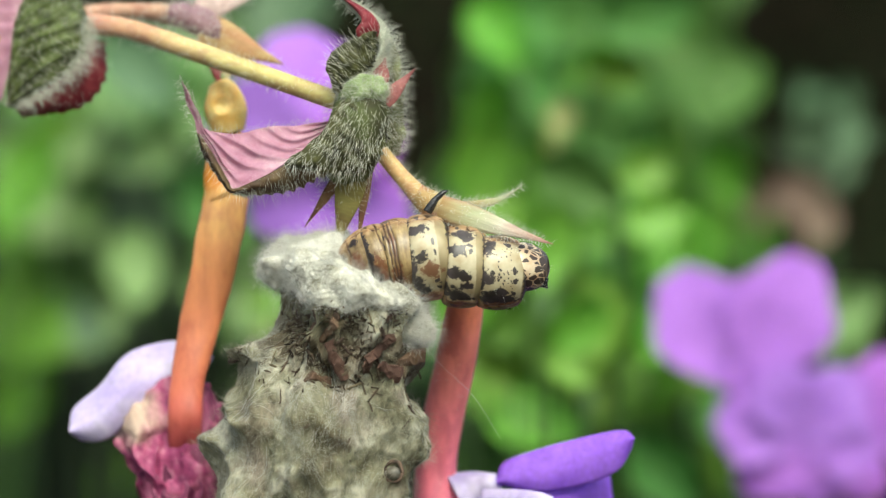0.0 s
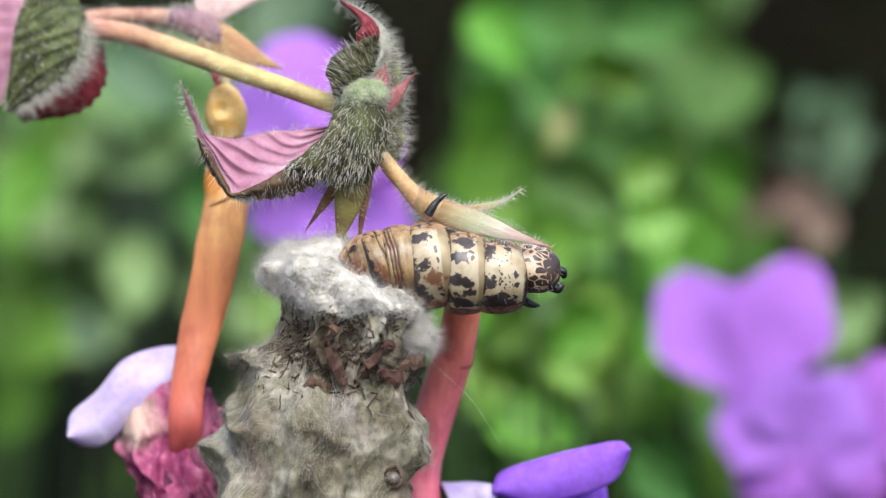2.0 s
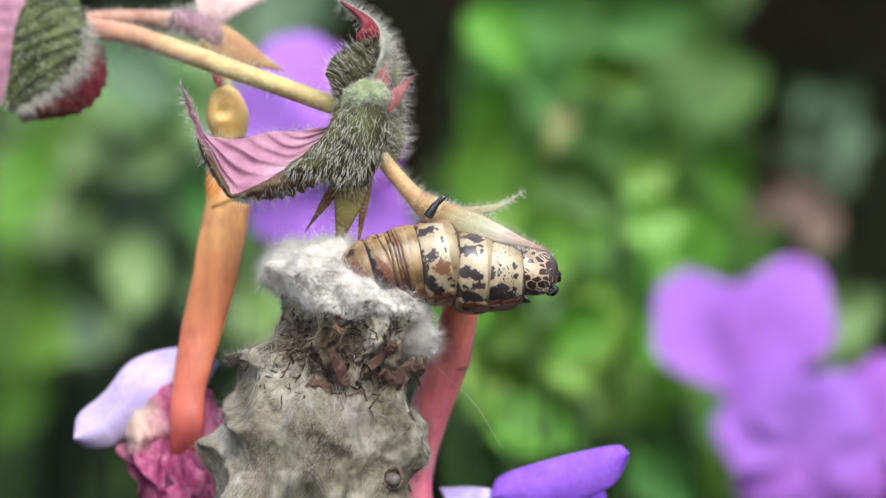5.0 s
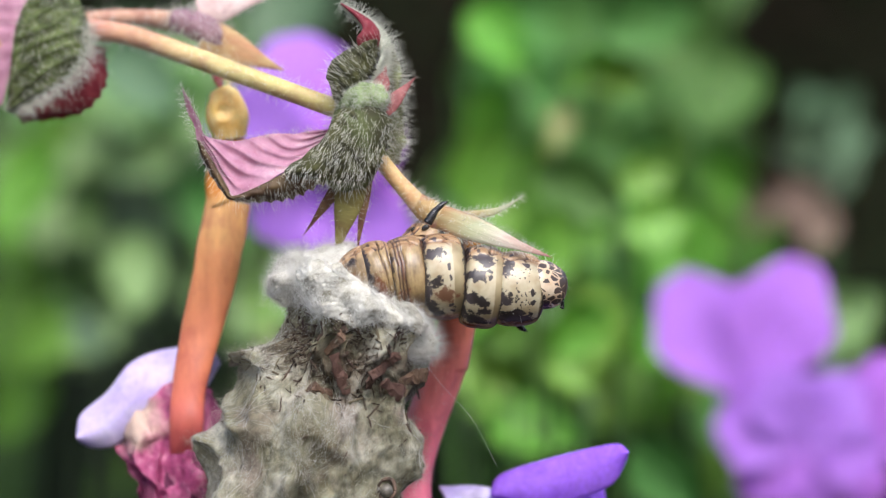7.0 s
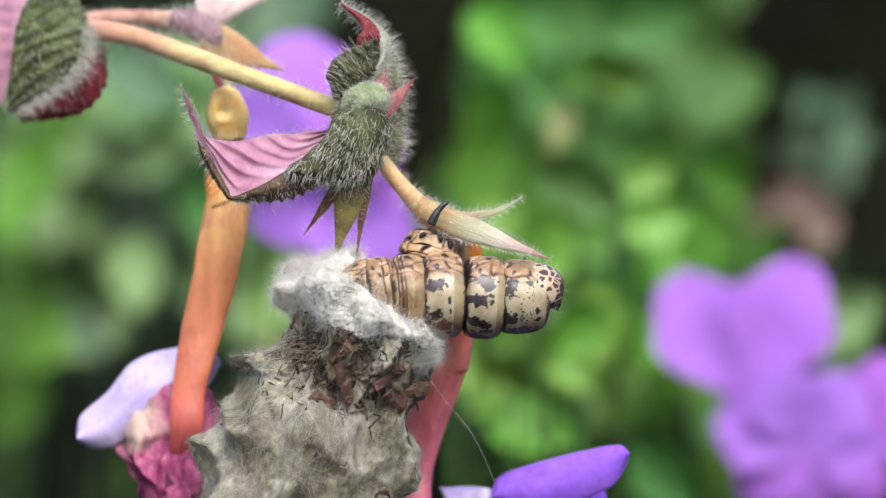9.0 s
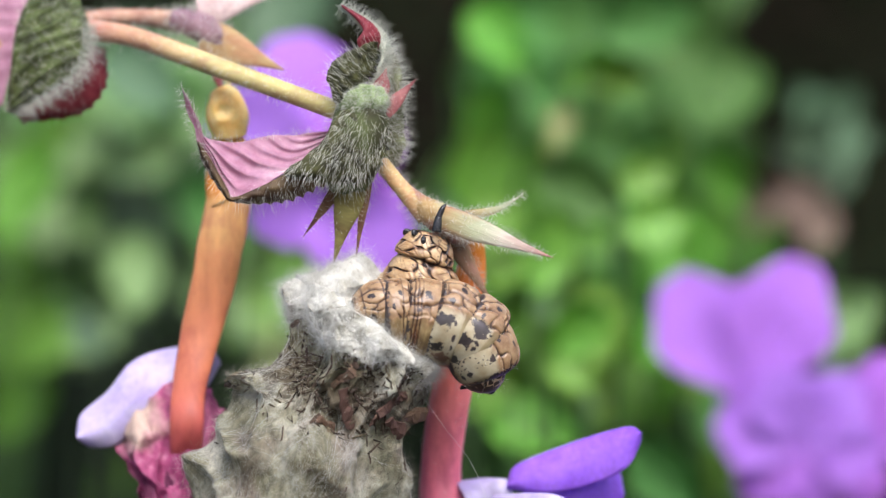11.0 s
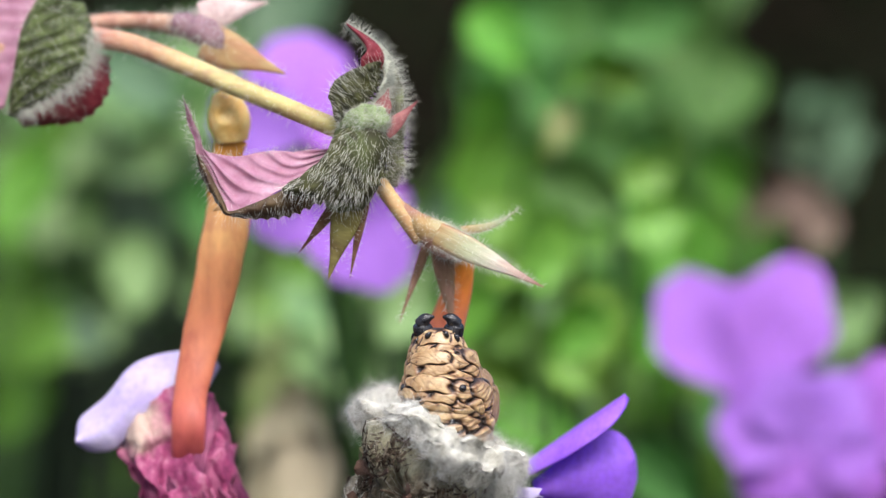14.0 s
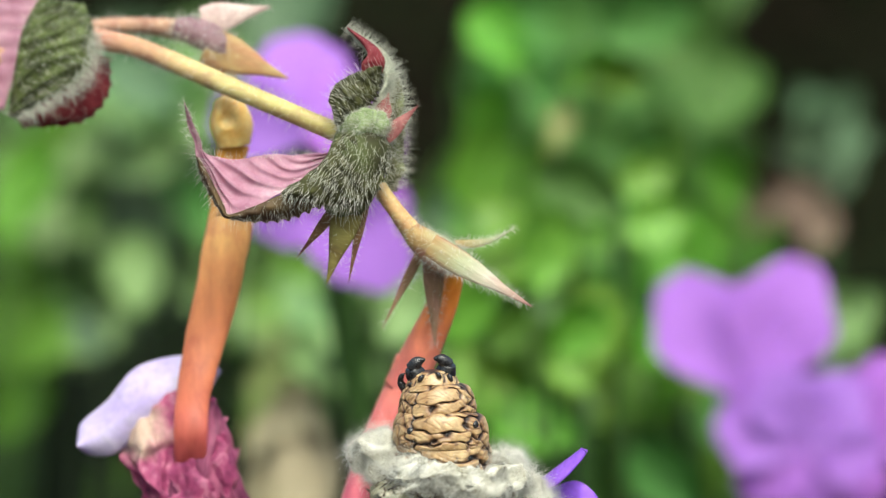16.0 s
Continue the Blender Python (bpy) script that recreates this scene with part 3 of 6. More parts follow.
def build_plants():
    plant(900, 112, [(880, 60, 120, -35), (915, 95, 90, -20), (1050, 128, 100, 75), (1092, 140, 90, 100), (905, 240, 170, -10), (858, 300, 140, 30), (935, 340, 150, -20)],
          [BG_LEAF, BG_LEAF], "bright green leafy plant on dark soil", 1)
    plant(1180, 130, [(1245, 160, 150, 10), (1285, 165, 140, 35), (1140, 30, 150, 70), (1195, 75, 120, -40), (1120, 300, 150, 20), (1180, 370, 160, -30), (1080, 370, 140, 10), (1245, 300, 95, 15), (1020, 30, 110, 30), (980, 170, 120, -30)],
          [BG_MID, BG_MID], "tall green plant with rounded leaves", 2)
    plant(1000, 105, [(992, 222, 66, 0), (1000, 275, 72, -10), (1008, 330, 72, 5)], [BG_YELLOW], "pale yellowish shoot among green leaves", 14)
    plant(1050, 120, [(1040, 430, 200, -25), (1150, 400, 170, 30), (1100, 500, 190, 10), (960, 570, 150, -15), (1060, 610, 120, 25), (890, 690, 200, -20), (1010, 700, 170, 20), (930, 470, 160, 15), (860, 590, 140, 0)],
          [BG_LEAF, BG_PALE, BG_LEAF], "bright green bushy plant with oval leaves", 3)
    plant(1120, 105, [(1120, 700, 170, 15), (860, 850, 180, 20), (930, 860, 170, -30), (1040, 850, 170, 40), (840, 740, 150, 0), (990, 790, 170, -20), (900, 560, 170, 10), (1090, 740, 160, 60), (1180, 840, 190, -30), (880, 810, 150, 30), (1090, 790, 130, -10), (1200, 470, 180, 25), (1230, 640, 130, 10), (1000, 840, 150, -50), (960, 770, 120, 10), (1150, 600, 120, -30)],
          [BG_LEAF, BG_LEAF, BG_GREY], "low green plant with oval leaves", 4)
    # dimness of this shaded spot comes from the dull leaf colour
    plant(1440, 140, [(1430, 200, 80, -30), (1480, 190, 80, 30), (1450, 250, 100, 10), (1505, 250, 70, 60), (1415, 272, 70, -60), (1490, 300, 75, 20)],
          [BG_GREY], "green leafy plant, shade put into its dull leaf colour", 5)
    plant(1290, 150, [(1290, 425, 150, -30), (1340, 420, 110, 20)], [BG_LEAF], "green leafy plant behind the violet flowers", 15)
    plant(1500, 120, [(1490, 585, 120, 15), (1515, 540, 80, 40)], [BG_PALE], "pale green young shoot", 6)
    plant(-190, 140, [(35, 340, 170, 15), (40, 450, 160, -20), (20, 570, 180, 15), (85, 600, 110, 30), (95, 270, 130, 30), (50, 670, 150, -10), (30, 720, 110, 20)],
          [BG_LEAF, BG_LEAF], "bright green leafy plant on dark soil", 7)
    plant(330, 180, [(235, 250, 130, -10), (200, 340, 150, 15), (330, 240, 130, 20), (150, 430, 160, -25), (270, 410, 150, 30), (250, 120, 170, 5), (330, 110, 140, 30), (300, 330, 130, 0), (230, 520, 150, 20), (160, 560, 120, -10)],
          [BG_PALE, BG_GREY, BG_LEAF], "pale green leafy plant", 8)
    plant(470, 170, [(500, 20, 200, 10), (460, 490, 190, -15), (520, 560, 150, 20), (430, 580, 160, 10), (560, 440, 170, 35), (640, 530, 190, -30), (710, 420, 130, 20), (590, 600, 170, 0), (690, 600, 150, 15), (480, 680, 160, -30), (440, 350, 150, 10), (570, 720, 150, 10)],
          [BG_GREY, BG_GREY, BG_LEAF], "dull green leafy plant behind the blossoms", 9)
    plant(640, 135, [(640, 560, 210, -20), (700, 510, 150, 30), (600, 650, 190, 10), (560, 545, 130, 40), (700, 640, 170, -10), (570, 770, 160, 20), (650, 760, 170, 0), (720, 740, 150, 10)], [BG_LEAF, BG_PALE], "bright green plant behind the case", 12)
    plant(480, 105, [(480, 690, 110, 5), (495, 620, 80, -20), (462, 750, 90, 20)], [BG_YELLOW], "pale yellowish young shoot", 13)
    plant(520, 78, [(500, 800, 170, 10), (545, 850, 150, -25), (470, 860, 140, 20), (510, 740, 120, 0)], [BG_STRAW], "pale straw-coloured dry leaves", 16)
    plant(190, 130, [(200, 862, 90, 10), (215, 825, 60, -30)], [BG_LEAF], "small bright green shoot near the soil", 10)
    plant(1350, 135, [(1310, 362, 140, 80), (1425, 372, 110, -50), (1450, 405, 85, 30)], [BG_DEAD], "withered brown leaves on thin stalks", 11)


def fill_plants():
    """More plants of the same kinds, leaf by leaf between the others, leaving the shady gaps."""
    rng = random.Random(77)
    gaps = [(775, 190, 75, 170), (1500, 150, 165, 290), (1210, 240, 50, 40), (1540, 420, 70, 130), (70, 830, 190, 130), (1140, 590, 30, 45), (1210, 780, 60, 70), (420, 820, 60, 80), (1010, 170, 50, 40), (620, 60, 90, 60)]
    for u0, v0, v1, deep, small in ((905, 340, 880, 98, 95), (1000, 320, 880, 98, 95), (1095, 350, 800, 98, 95), (1180, 330, 560, 98, 95), (880, 320, 880, 128, 140), (950, 340, 880, 128, 140), (1045, 320, 880, 128, 140), (1130, 330, 720, 128, 140)):
        leaves = []
        for k in range(int((v1 - v0) / 62)):
            u, v = u0 + rng.uniform(-55, 55), v0 + 62 * k + rng.uniform(-25, 25)
            if all(((u - a) / ra) ** 2 + ((v - b) / rb) ** 2 > 1 for a, b, ra, rb in gaps):
                leaves.append((u, v, small + rng.uniform(0, 55), rng.uniform(-80, 80)))
        plant(u0, deep, leaves, [BG_BRIGHT, BG_MID], "fresh green plant with bright oval leaves", rng.randrange(10 ** 6))
    sorts = [([BG_LEAF, BG_MID], "green leafy plant with oval leaves", 850, 1270, 190, 900, 5, 130), ([BG_GREY, BG_PALE], "grey-green leafy plant in soft shade", 60, 460, 60, 620, 4, 120),
             ([BG_GREY, BG_LEAF], "dull green leafy plant behind the blossoms", 430, 860, 380, 900, 4, 120), ([BG_MID], "dull green leafy plant in the shade", 850, 1290, -40, 200, 2, 120), ([BG_MID, BG_LEAF, BG_LEAF], "lush bright green plant with oval leaves", 860, 1250, 290, 640, 5, 104), ([BG_LEAF, BG_MID], "lush bright green plant with oval leaves", 840, 1230, 560, 900, 6, 104), ([BG_PALE, BG_LEAF], "pale green leafy plant behind the case", 430, 700, 540, 900, 3, 112)]
    sorts += [([BG_MID, BG_PALE, BG_GREY], "pale grey-green leafy plant", 80, 470, 150, 600, 4, 112), ([BG_BRIGHT, BG_PALE], "light green plant with broad leaves", 860, 1030, 430, 720, 3, 96), ([BG_BRIGHT, BG_PALE], "light green plant behind the case", 500, 780, 460, 760, 4, 98), ([BG_MID, BG_PALE], "soft green leafy plant with pale leaves", 840, 1250, 300, 900, 8, 150), ([BG_PALE, BG_MID], "soft green leafy plant with pale leaves", 90, 470, 180, 640, 5, 150), ([BG_MID, BG_PALE], "soft green leafy plant with pale leaves", 480, 830, 470, 900, 5, 140)]
    for mats, label, u0, u1, v0, v1, count, near in sorts:
        for i in range(count):
            c = u0 + (u1 - u0) * (i + 0.5) / count
            leaves = []
            while len(leaves) < 13:
                u, v = c + rng.uniform(-90, 90), rng.uniform(v0, v1)
                if all(((u - a) / ra) ** 2 + ((v - b) / rb) ** 2 > 1 for a, b, ra, rb in gaps):
                    leaves.append((u, v, rng.uniform(80, 165), rng.uniform(-85, 85)))
            plant(c, near + rng.uniform(0, 30 if near < 110 else 110), leaves, mats, label, rng.randrange(10 ** 6))


def leafy_patch(u0, u1, v0, v1, step, small, deep, mats, label, seed):
    """A plant whose leaves stand close together over one stretch."""
    rng = random.Random(seed)
    leaves = [(u + rng.uniform(-0.5, 0.5) * step, v + rng.uniform(-0.5, 0.5) * step, small * rng.uniform(0.8, 1.4), rng.uniform(-70, 70)) for u in np.arange(u0, u1, step) for v in np.arange(v0, v1, step)]
    plant((u0 + u1) / 2, deep, leaves, mats, label, seed)


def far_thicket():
    """A mass of small leaves on the bank, past counting; their near-black colour stands for shade."""
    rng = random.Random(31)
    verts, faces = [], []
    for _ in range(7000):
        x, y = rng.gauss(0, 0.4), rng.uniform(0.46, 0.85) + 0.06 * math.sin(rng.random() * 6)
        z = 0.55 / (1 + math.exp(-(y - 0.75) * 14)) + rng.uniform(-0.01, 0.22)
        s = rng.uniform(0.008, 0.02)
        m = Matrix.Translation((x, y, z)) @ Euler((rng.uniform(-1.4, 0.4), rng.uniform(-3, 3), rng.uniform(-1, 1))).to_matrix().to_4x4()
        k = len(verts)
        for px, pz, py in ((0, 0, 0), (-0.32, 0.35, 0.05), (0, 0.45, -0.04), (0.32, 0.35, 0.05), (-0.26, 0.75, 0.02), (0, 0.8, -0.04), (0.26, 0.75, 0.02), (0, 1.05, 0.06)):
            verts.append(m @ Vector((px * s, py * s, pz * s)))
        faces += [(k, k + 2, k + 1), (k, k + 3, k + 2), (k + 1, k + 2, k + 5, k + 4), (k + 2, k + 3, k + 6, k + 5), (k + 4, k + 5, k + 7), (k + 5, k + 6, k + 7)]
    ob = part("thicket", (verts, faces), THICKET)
    tagged(ob, "dense low shrub leaves on the soil bank, shade in their colour", "shrub", kind="stuff")


def petal_mesh(name, mat, notch=0.0):
    """A broad rounded petal of unit length along local z."""
    nu, nv = 14, 13
    verts, faces = [], []
    for i in range(nu):
        s = i / (nu - 1)
        for j in range(nv):
            c = 2 * j / (nv - 1) - 1
            w = 0.12 + 0.46 * math.sin(math.pi * 0.62 * s ** 0.9) ** 1.2 * (1 - 0.25 * s ** 6)
            z = s * (1 - 0.28 * s * c * c - notch * s ** 4 * math.exp(-(c * 4) ** 2))
            y = 0.16 * s * s - 0.1 * c * c * s + 0.03 * noise.noise(Vector((c * 2, s * 3, notch * 9)))
            verts.append((c * w, y, z))
    m = len(verts)
    verts += [(x, y + 0.012, z) for x, y, z in verts]
    for i in range(nu - 1):
        for j in range(nv - 1):
            q = (i * nv + j, i * nv + j + 1, (i + 1) * nv + j + 1, (i + 1) * nv + j)
            faces.append(q)
            faces.append(tuple(m + k for k in reversed(q)))
    return mesh(name, verts, faces, mat)


def far_flower(u, v, y, petals, label, low=0.0, wide=0.8):
    """A violet flower on a stalk; petals as (turn, size on the grid, tilt)."""
    heart = at(u, v, y)
    foot = Vector((heart.x + 0.01, heart.y + 0.03, low))
    thing = empty("violet_flower", foot, label, "flower", "violet flowers behind")
    pm = petal_mesh("petal", BG_PETAL, 0.05)
    k = 1 + y * 0.001 / D
    h = heart - foot
    for turn, size, tilt in petals:
        p = new("petal", pm)
        p.parent = thing
        p.matrix_basis = Matrix.Translation(h) @ pose(0, 0, 0, 0, turn, 0) @ pose(0, 0, 0, tilt * math.cos(radians(turn)), 0, 0) @ Matrix.Diagonal((size * U * k * wide, size * U * k, size * U * k, 1))
    part("stalk", tube([(0, 0, -0.004), (0.004, 0.002, h.z * 0.6), (h.x, h.y + 0.012, h.z - 0.004), tuple(h + Vector((0, 0.002, 0)))], [0.0013, 0.001, 0.0009, 0.0012], 8, 16), BG_STEM, thing)


def build_far_flowers():
    far_flower(1320, 695, 78, [(-33, 250, 8), (25, 262, 12)], "blurred violet flower with two upright petals", 0.0, 0.68)
    far_flower(1420, 790, 76, [(-72, 165, 10), (-20, 150, 15), (38, 160, 5), (95, 150, 5), (160, 130, 5), (-130, 145, 8)], "blurred violet flower with broad open petals")
    far_flower(1548, 790, 84, [(10, 170, 20), (75, 150, 10), (-160, 120, 0)], "blurred violet flower with broad open petals")
    far_flower(545, 235, 62, [(-12, 215, -20), (40, 150, -15), (-78, 185, -20), (100, 170, -20)], "soft violet flower behind the hairy stem")
    far_flower(590, 350, 66, [(142, 200, -25), (100, 140, -20), (-105, 160, -20), (185, 130, -25)], "soft violet flower behind the hairy stem")


# ---- the plant in focus ----
def rel(o, *places):
    """Places of the plan grid, seen from o; a leading number sets them that many mm further back."""
    back, places = (0, places) if hasattr(places[0], "__len__") else (places[0], places[1:])
    return [tuple(at(u, v, y + back) - o) for u, v, y in places]


def build_stalk():
    """The upright stalk beside the view that bears both flowering branches."""
    foot = at(-330, 441, 6)
    foot.z = 0
    thing = empty("plant_stalk", foot, "upright reddish hairy stalk rooted in soil", "plant stem")
    top = at(-147, 238, 4) - foot
    geo = tube([(0, 0, -0.004), (0.001, 0, top.z * 0.5), tuple(top), (top.x + 0.002, 0.002, top.z + 0.012)], [0.0022, 0.0019, 0.0014, 0.0008], 14, 30)
    part("stem", geo, STEM, thing)
    hairy("stem_hairs", geo, thing, 700, 5)


PIVOT = at(-147, 238, 4)


def sepal(name, o, tip, wide, mat, parent, hairs=60, label="", seed=1, bend=0.0):
    """A tapering keeled sepal from o to tip, local x along it."""
    d = tip - o
    long = d.length
    nu, nv = 16, 7
    verts, faces = [], []
    for i in range(nu):
        s = i / (nu - 1)
        w = wide * (0.92 + 0.28 * math.sin(math.pi * min(1, s * 1.4))) * (1 - s ** 1.35) + wide * 0.02
        for j in range(nv):
            c = 2 * j / (nv - 1) - 1
            verts.append((s * long, -wide * 0.2 * (1 - c * c) * (1 - 0.8 * s) + 0.02 * wide * math.cos(c * 9.4), c * w + bend * long * math.sin(math.pi * s)))
    m = len(verts)
    verts += [(x, y * 0.55 + wide * 0.14 * (1 - x / long), z) for x, y, z in verts]
    for i in range(nu - 1):
        for j in range(nv - 1):
            q = (i * nv + j, (i + 1) * nv + j, (i + 1) * nv + j + 1, i * nv + j + 1)
            faces.append(q)
            faces.append(tuple(m + k for k in reversed(q)))
        for j in (0, nv - 1):
            a, b = i * nv + j, (i + 1) * nv + j
            faces.append((a, m + a, m + b, b) if j == 0 else (b, m + b, m + a, a))
    ob = part(name, (verts, faces), mat, parent, label)
    x = d.normalized()
    y = Vector((0, 1, 0))
    y = (y - x * y.dot(x)).normalized()
    z = x.cross(y)
    basis = Matrix((x, y, z)).transposed().to_4x4()
    ob.matrix_basis = Matrix.Translation(o) @ basis
    if hairs:
        rng = np.random.default_rng(seed)
        rim = np.array([(s * long, -wide * 0.1, e * (verts[min(nu - 1, int(s * (nu - 1))) * nv + (nv - 1 if e > 0 else 0)][2] * e)) for s in rng.random(hairs) for e in (1, -1)])
        nrm = np.array([(0.35, -0.25, e) for _ in range(hairs) for e in (1, -1)], float)
        face_p, face_n = pick((verts[:m], [f for f in faces if max(f) < m]), hairs // 2, rng)
        p, n = np.vstack([rim, face_p]), np.vstack([nrm, face_n])
        hb = part("sepal_hairs", strands(p, n, rng, 0.00042, 0.000014, 0.15, (0.2, 0, 0)), HAIR, None if parent is None else ob, "fine white hairs")
        tagged(hb, kind="stuff")
    return ob


def build_branch():
    o = PIVOT
    b = empty("flowering_branch", o, "hairy yellow-pink branch with folded pink leaf and bracts", "branch")
    # stem from the upright stalk to the hairy knuckle
    stem = tube(rel(o, (-147, 238, 4), (-50, 155, 11), (20, 100, 15), (90, 66, 14), (140, 52, 10), (185, 53, 8), (250, 66, 7), (400, 118, 4), (520, 160, 1.5), (605, 190, 1)),
                [0.0012, 0.0011, 0.001, 0.0009, 0.0008, 0.00075, 0.00074, 0.00072, 0.00068, 0.0007], 16, 70)
    part("stem", stem, STEM, b, "yellow stem flushed pink")
    hairy("stem_hairs", stem, b, 1100, 11, 0.0006, 0.000011, keep=lambda p: p[0] > 0.011)
    # knuckle
    kn = tube(rel(o, (655, 150, 1), (645, 185, 0), (632, 235, -0.5), (615, 290, 0), (600, 318, 1)), [0.0007, 0.0019, 0.0021, 0.002, 0.001], 18, 26)
    kn = (lumps(kn[0], 0.0008, 0.00022), kn[1])
    part("knuckle", kn, GREEN_HAIRY, b, "green knuckle under dense white hairs")
    hairy("knuckle_hairs", kn, b, 520, 12, 0.0011, 0.000013, lean=(-0.25, -0.3, -0.7))
    # big folded leaf: pink underside and olive top rolled below
    pink = loft(rel(o, (320, 148, 1), (342, 188, 0.5), (365, 236, -0.3), (420, 243, 0), (470, 236, 0.5), (530, 230, 1), (580, 222, 1.5)),
                rel(o, (321, 153, 0.9), (334, 200, 0.5), (352, 248, -0.2), (398, 325, -1.2), (412, 345, -1.6), (452, 331, -1.8), (500, 304, -1.2), (550, 268, -0.4), (592, 232, 0.4)), 70, 40, 0.0002, 9, 0.0005, slant=3.4, saw=0.0)
    part("folded_leaf", (lumps(pink[0], 0.0016, 0.00022, 1.4), pink[1]), pink_leaf(), b, "pink ribbed leaf underside")
    for k in range(2):
        fringe("leaf_edge_hairs", rel(o, (320, 148, 0.9), (342, 188, 0.4), (365, 236, -0.4), (420, 243, -0.1), (470, 236, 0.4), (530, 230, 0.9), (580, 222, 1.4)), (-0.1, -0.4, 0.8), b, 110, 130 + k, 0.0005, 0.000012)
        fringe("leaf_side_hairs", rel(o, (320, 150, 0.8), (334, 200, 0.4), (352, 250, -0.3), (398, 328, -1.4)), (-0.8, -0.3, -0.15), b, 60, 140 + k, 0.0006, 0.000012)
    roll = loft(rel(o, (352, 244, -0.5), (374, 276, -0.9), (404, 328, -2), (413, 342, -2.2), (450, 328, -2.4), (500, 302, -1.9), (560, 262, -1.2), (605, 228, -1)),
                rel(o, (349, 247, -0.3), (360, 285, -0.2), (394, 336, -1.6), (412, 351, -1.8), (465, 354, -1.2), (520, 346, -1), (570, 322, -0.8), (630, 300, -0.6)), 60, 10, 0.0007, 11, 0.00018, saw=0.06, slant=1.6)
    part("leaf_margin", roll, LEAF_TOP, b, "olive rolled leaf margin")
    hairy("margin_hairs", roll, b, 520, 13, 0.0009, 0.000012, lean=(0.1, -0.15, -0.8), curl=0.06)
    drape = loft(rel(o, (606, 184, -1.9), (588, 212, -2.2), (566, 244, -2.5), (540, 268, -2.7), (502, 296, -2.6)), rel(o, (694, 206, -0.8), (686, 262, -1.2), (655, 302, -1.8), (600, 316, -2.2), (510, 305, -2.5)), 44, 26, 0.0009, 7, 0.0003, slant=1.2, saw=0.04)
    part("draped_leaf", (lumps(drape[0], 0.001, 0.00018, 3.0), drape[1]), DARK_HAIRY, b, "dark green leaf under dense white hairs")
    hairy("draped_leaf_hairs", (drape[0][:44 * 26], [f for f in drape[1] if max(f) < 44 * 26]), b, 560, 31, 0.0011, 0.000013, lean=(-0.35, -0.8, -0.85), spread=0.25, stand=0.35, curl=0.05)
    # upper curled leaf
    up = loft(rel(o, (665, 165, 0.5), (690, 110, 0.5), (688, 60, 0), (650, 22, 0), (600, -2, 0.5)), rel(o, (640, 165, -0.5), (655, 130, -1), (672, 85, -0.8), (640, 45, -0.6), (602, 6, 0.3)), 30, 10, 0.0005, 6, 0.0002)
    part("curled_leaf", up, PALE_HAIRY, b, "curled pale woolly leaf")
    hairy("curled_leaf_hairs", up, b, 1500, 14, 0.0008, 0.000012, lean=(0.4, -0.2, 0.2))
    cup = loft(rel(o, (646, 68, -0.8), (608, 82, -1.0), (584, 106, -1.2), (579, 140, -1.0), (597, 176, -0.6)), rel(o, (670, 64, -0.8), (666, 100, -1.0), (654, 135, -1.2), (630, 160, -1.0), (606, 178, -0.6)), 44, 26, 0.0012, 7, 0.0003, slant=1.4, saw=0.05)
    cup = (lumps(lumps(cup[0], 0.0013, 0.00022, 2.0), 0.0004, 0.00008, 4.0), cup[1])
    # bright woolly crown of the knuckle
    crown = tube(rel(o, (604, 186, -0.8), (630, 172, -1.4), (660, 168, -1.4), (684, 178, -0.8)), [0.0005, 0.0011, 0.0011, 0.0005], 26, 30, 0.8)
    crown = (lumps(crown[0], 0.0006, 0.0003, 6.0), crown[1])
    part("woolly_crown", crown, CROWN, b, "bright green woolly crown")
    hairy("crown_wool", crown, b, 2000, 29, 0.0004, 0.000013, lean=(-0.2, -0.2, -0.3), curl=0.3)
    part("young_leaf", cup, DARK_HAIRY, b, "dark olive rolled young leaf")
    hairy("young_leaf_hairs", (cup[0][:44 * 26], [f for f in cup[1] if max(f) < 44 * 26]), b, 330, 15, 0.0008, 0.000012, lean=(-0.6, -0.5, 0.5), stand=0.4, curl=0.05)
    lip = loft(rel(o, (601, -2, -0.4), (634, 16, -0.8), (658, 32, -1), (672, 54, -1), (668, 76, -1)), rel(o, (602, 3, -0.5), (628, 26, -1), (640, 44, -1.5), (630, 62, -1.6), (636, 84, -1.3)), 24, 8, 0.0003, 4, 0.0001)
    part("leaf_lip", lip, RED_LEAF, b, "dark red rolled leaf edge")
    rib = tube(rel(o, (676, 60, 0.5), (692, 120, 1), (698, 200, 1), (696, 285, 1.5)), [0.0005, 0.00075, 0.00075, 0.0003], 24, 40, 0.5)
    rib = (lumps(rib[0], 0.0014, 0.0005, 2.2), rib[1])
    part("side_leaf", rib, blotchy("soft_green_leaf_back", (0.11, 0.1, 0.06), (0.3, 0.33, 0.17), 0.0012, 0.6, thin=0.2), b, "grey-green hairy leaf back")
    hairy("side_leaf_hairs", rib, b, 1300, 16, 0.0009, 0.000012, lean=(0.6, -0.2, 0))
    for i, (p, q, w, m) in enumerate([((680, 190, -1), (736, 128, -0.5), 0.00055, PINK_BRACT), ((672, 152, -1), (682, 110, -0.6), 0.0006, PINK_BRACT),
                                      ((606, 314, 0), (538, 412, 0.5), 0.00042, BRACT_RED), ((628, 306, -0.3), (594, 455, 0), 0.00105, BRACT), ((652, 296, 0), (632, 452, 0.3), 0.0004, BRACT_RED)]):
        sepal("bract", at(*p) - o, at(*q) - o, w, m, b, 26, seed=20 + i)
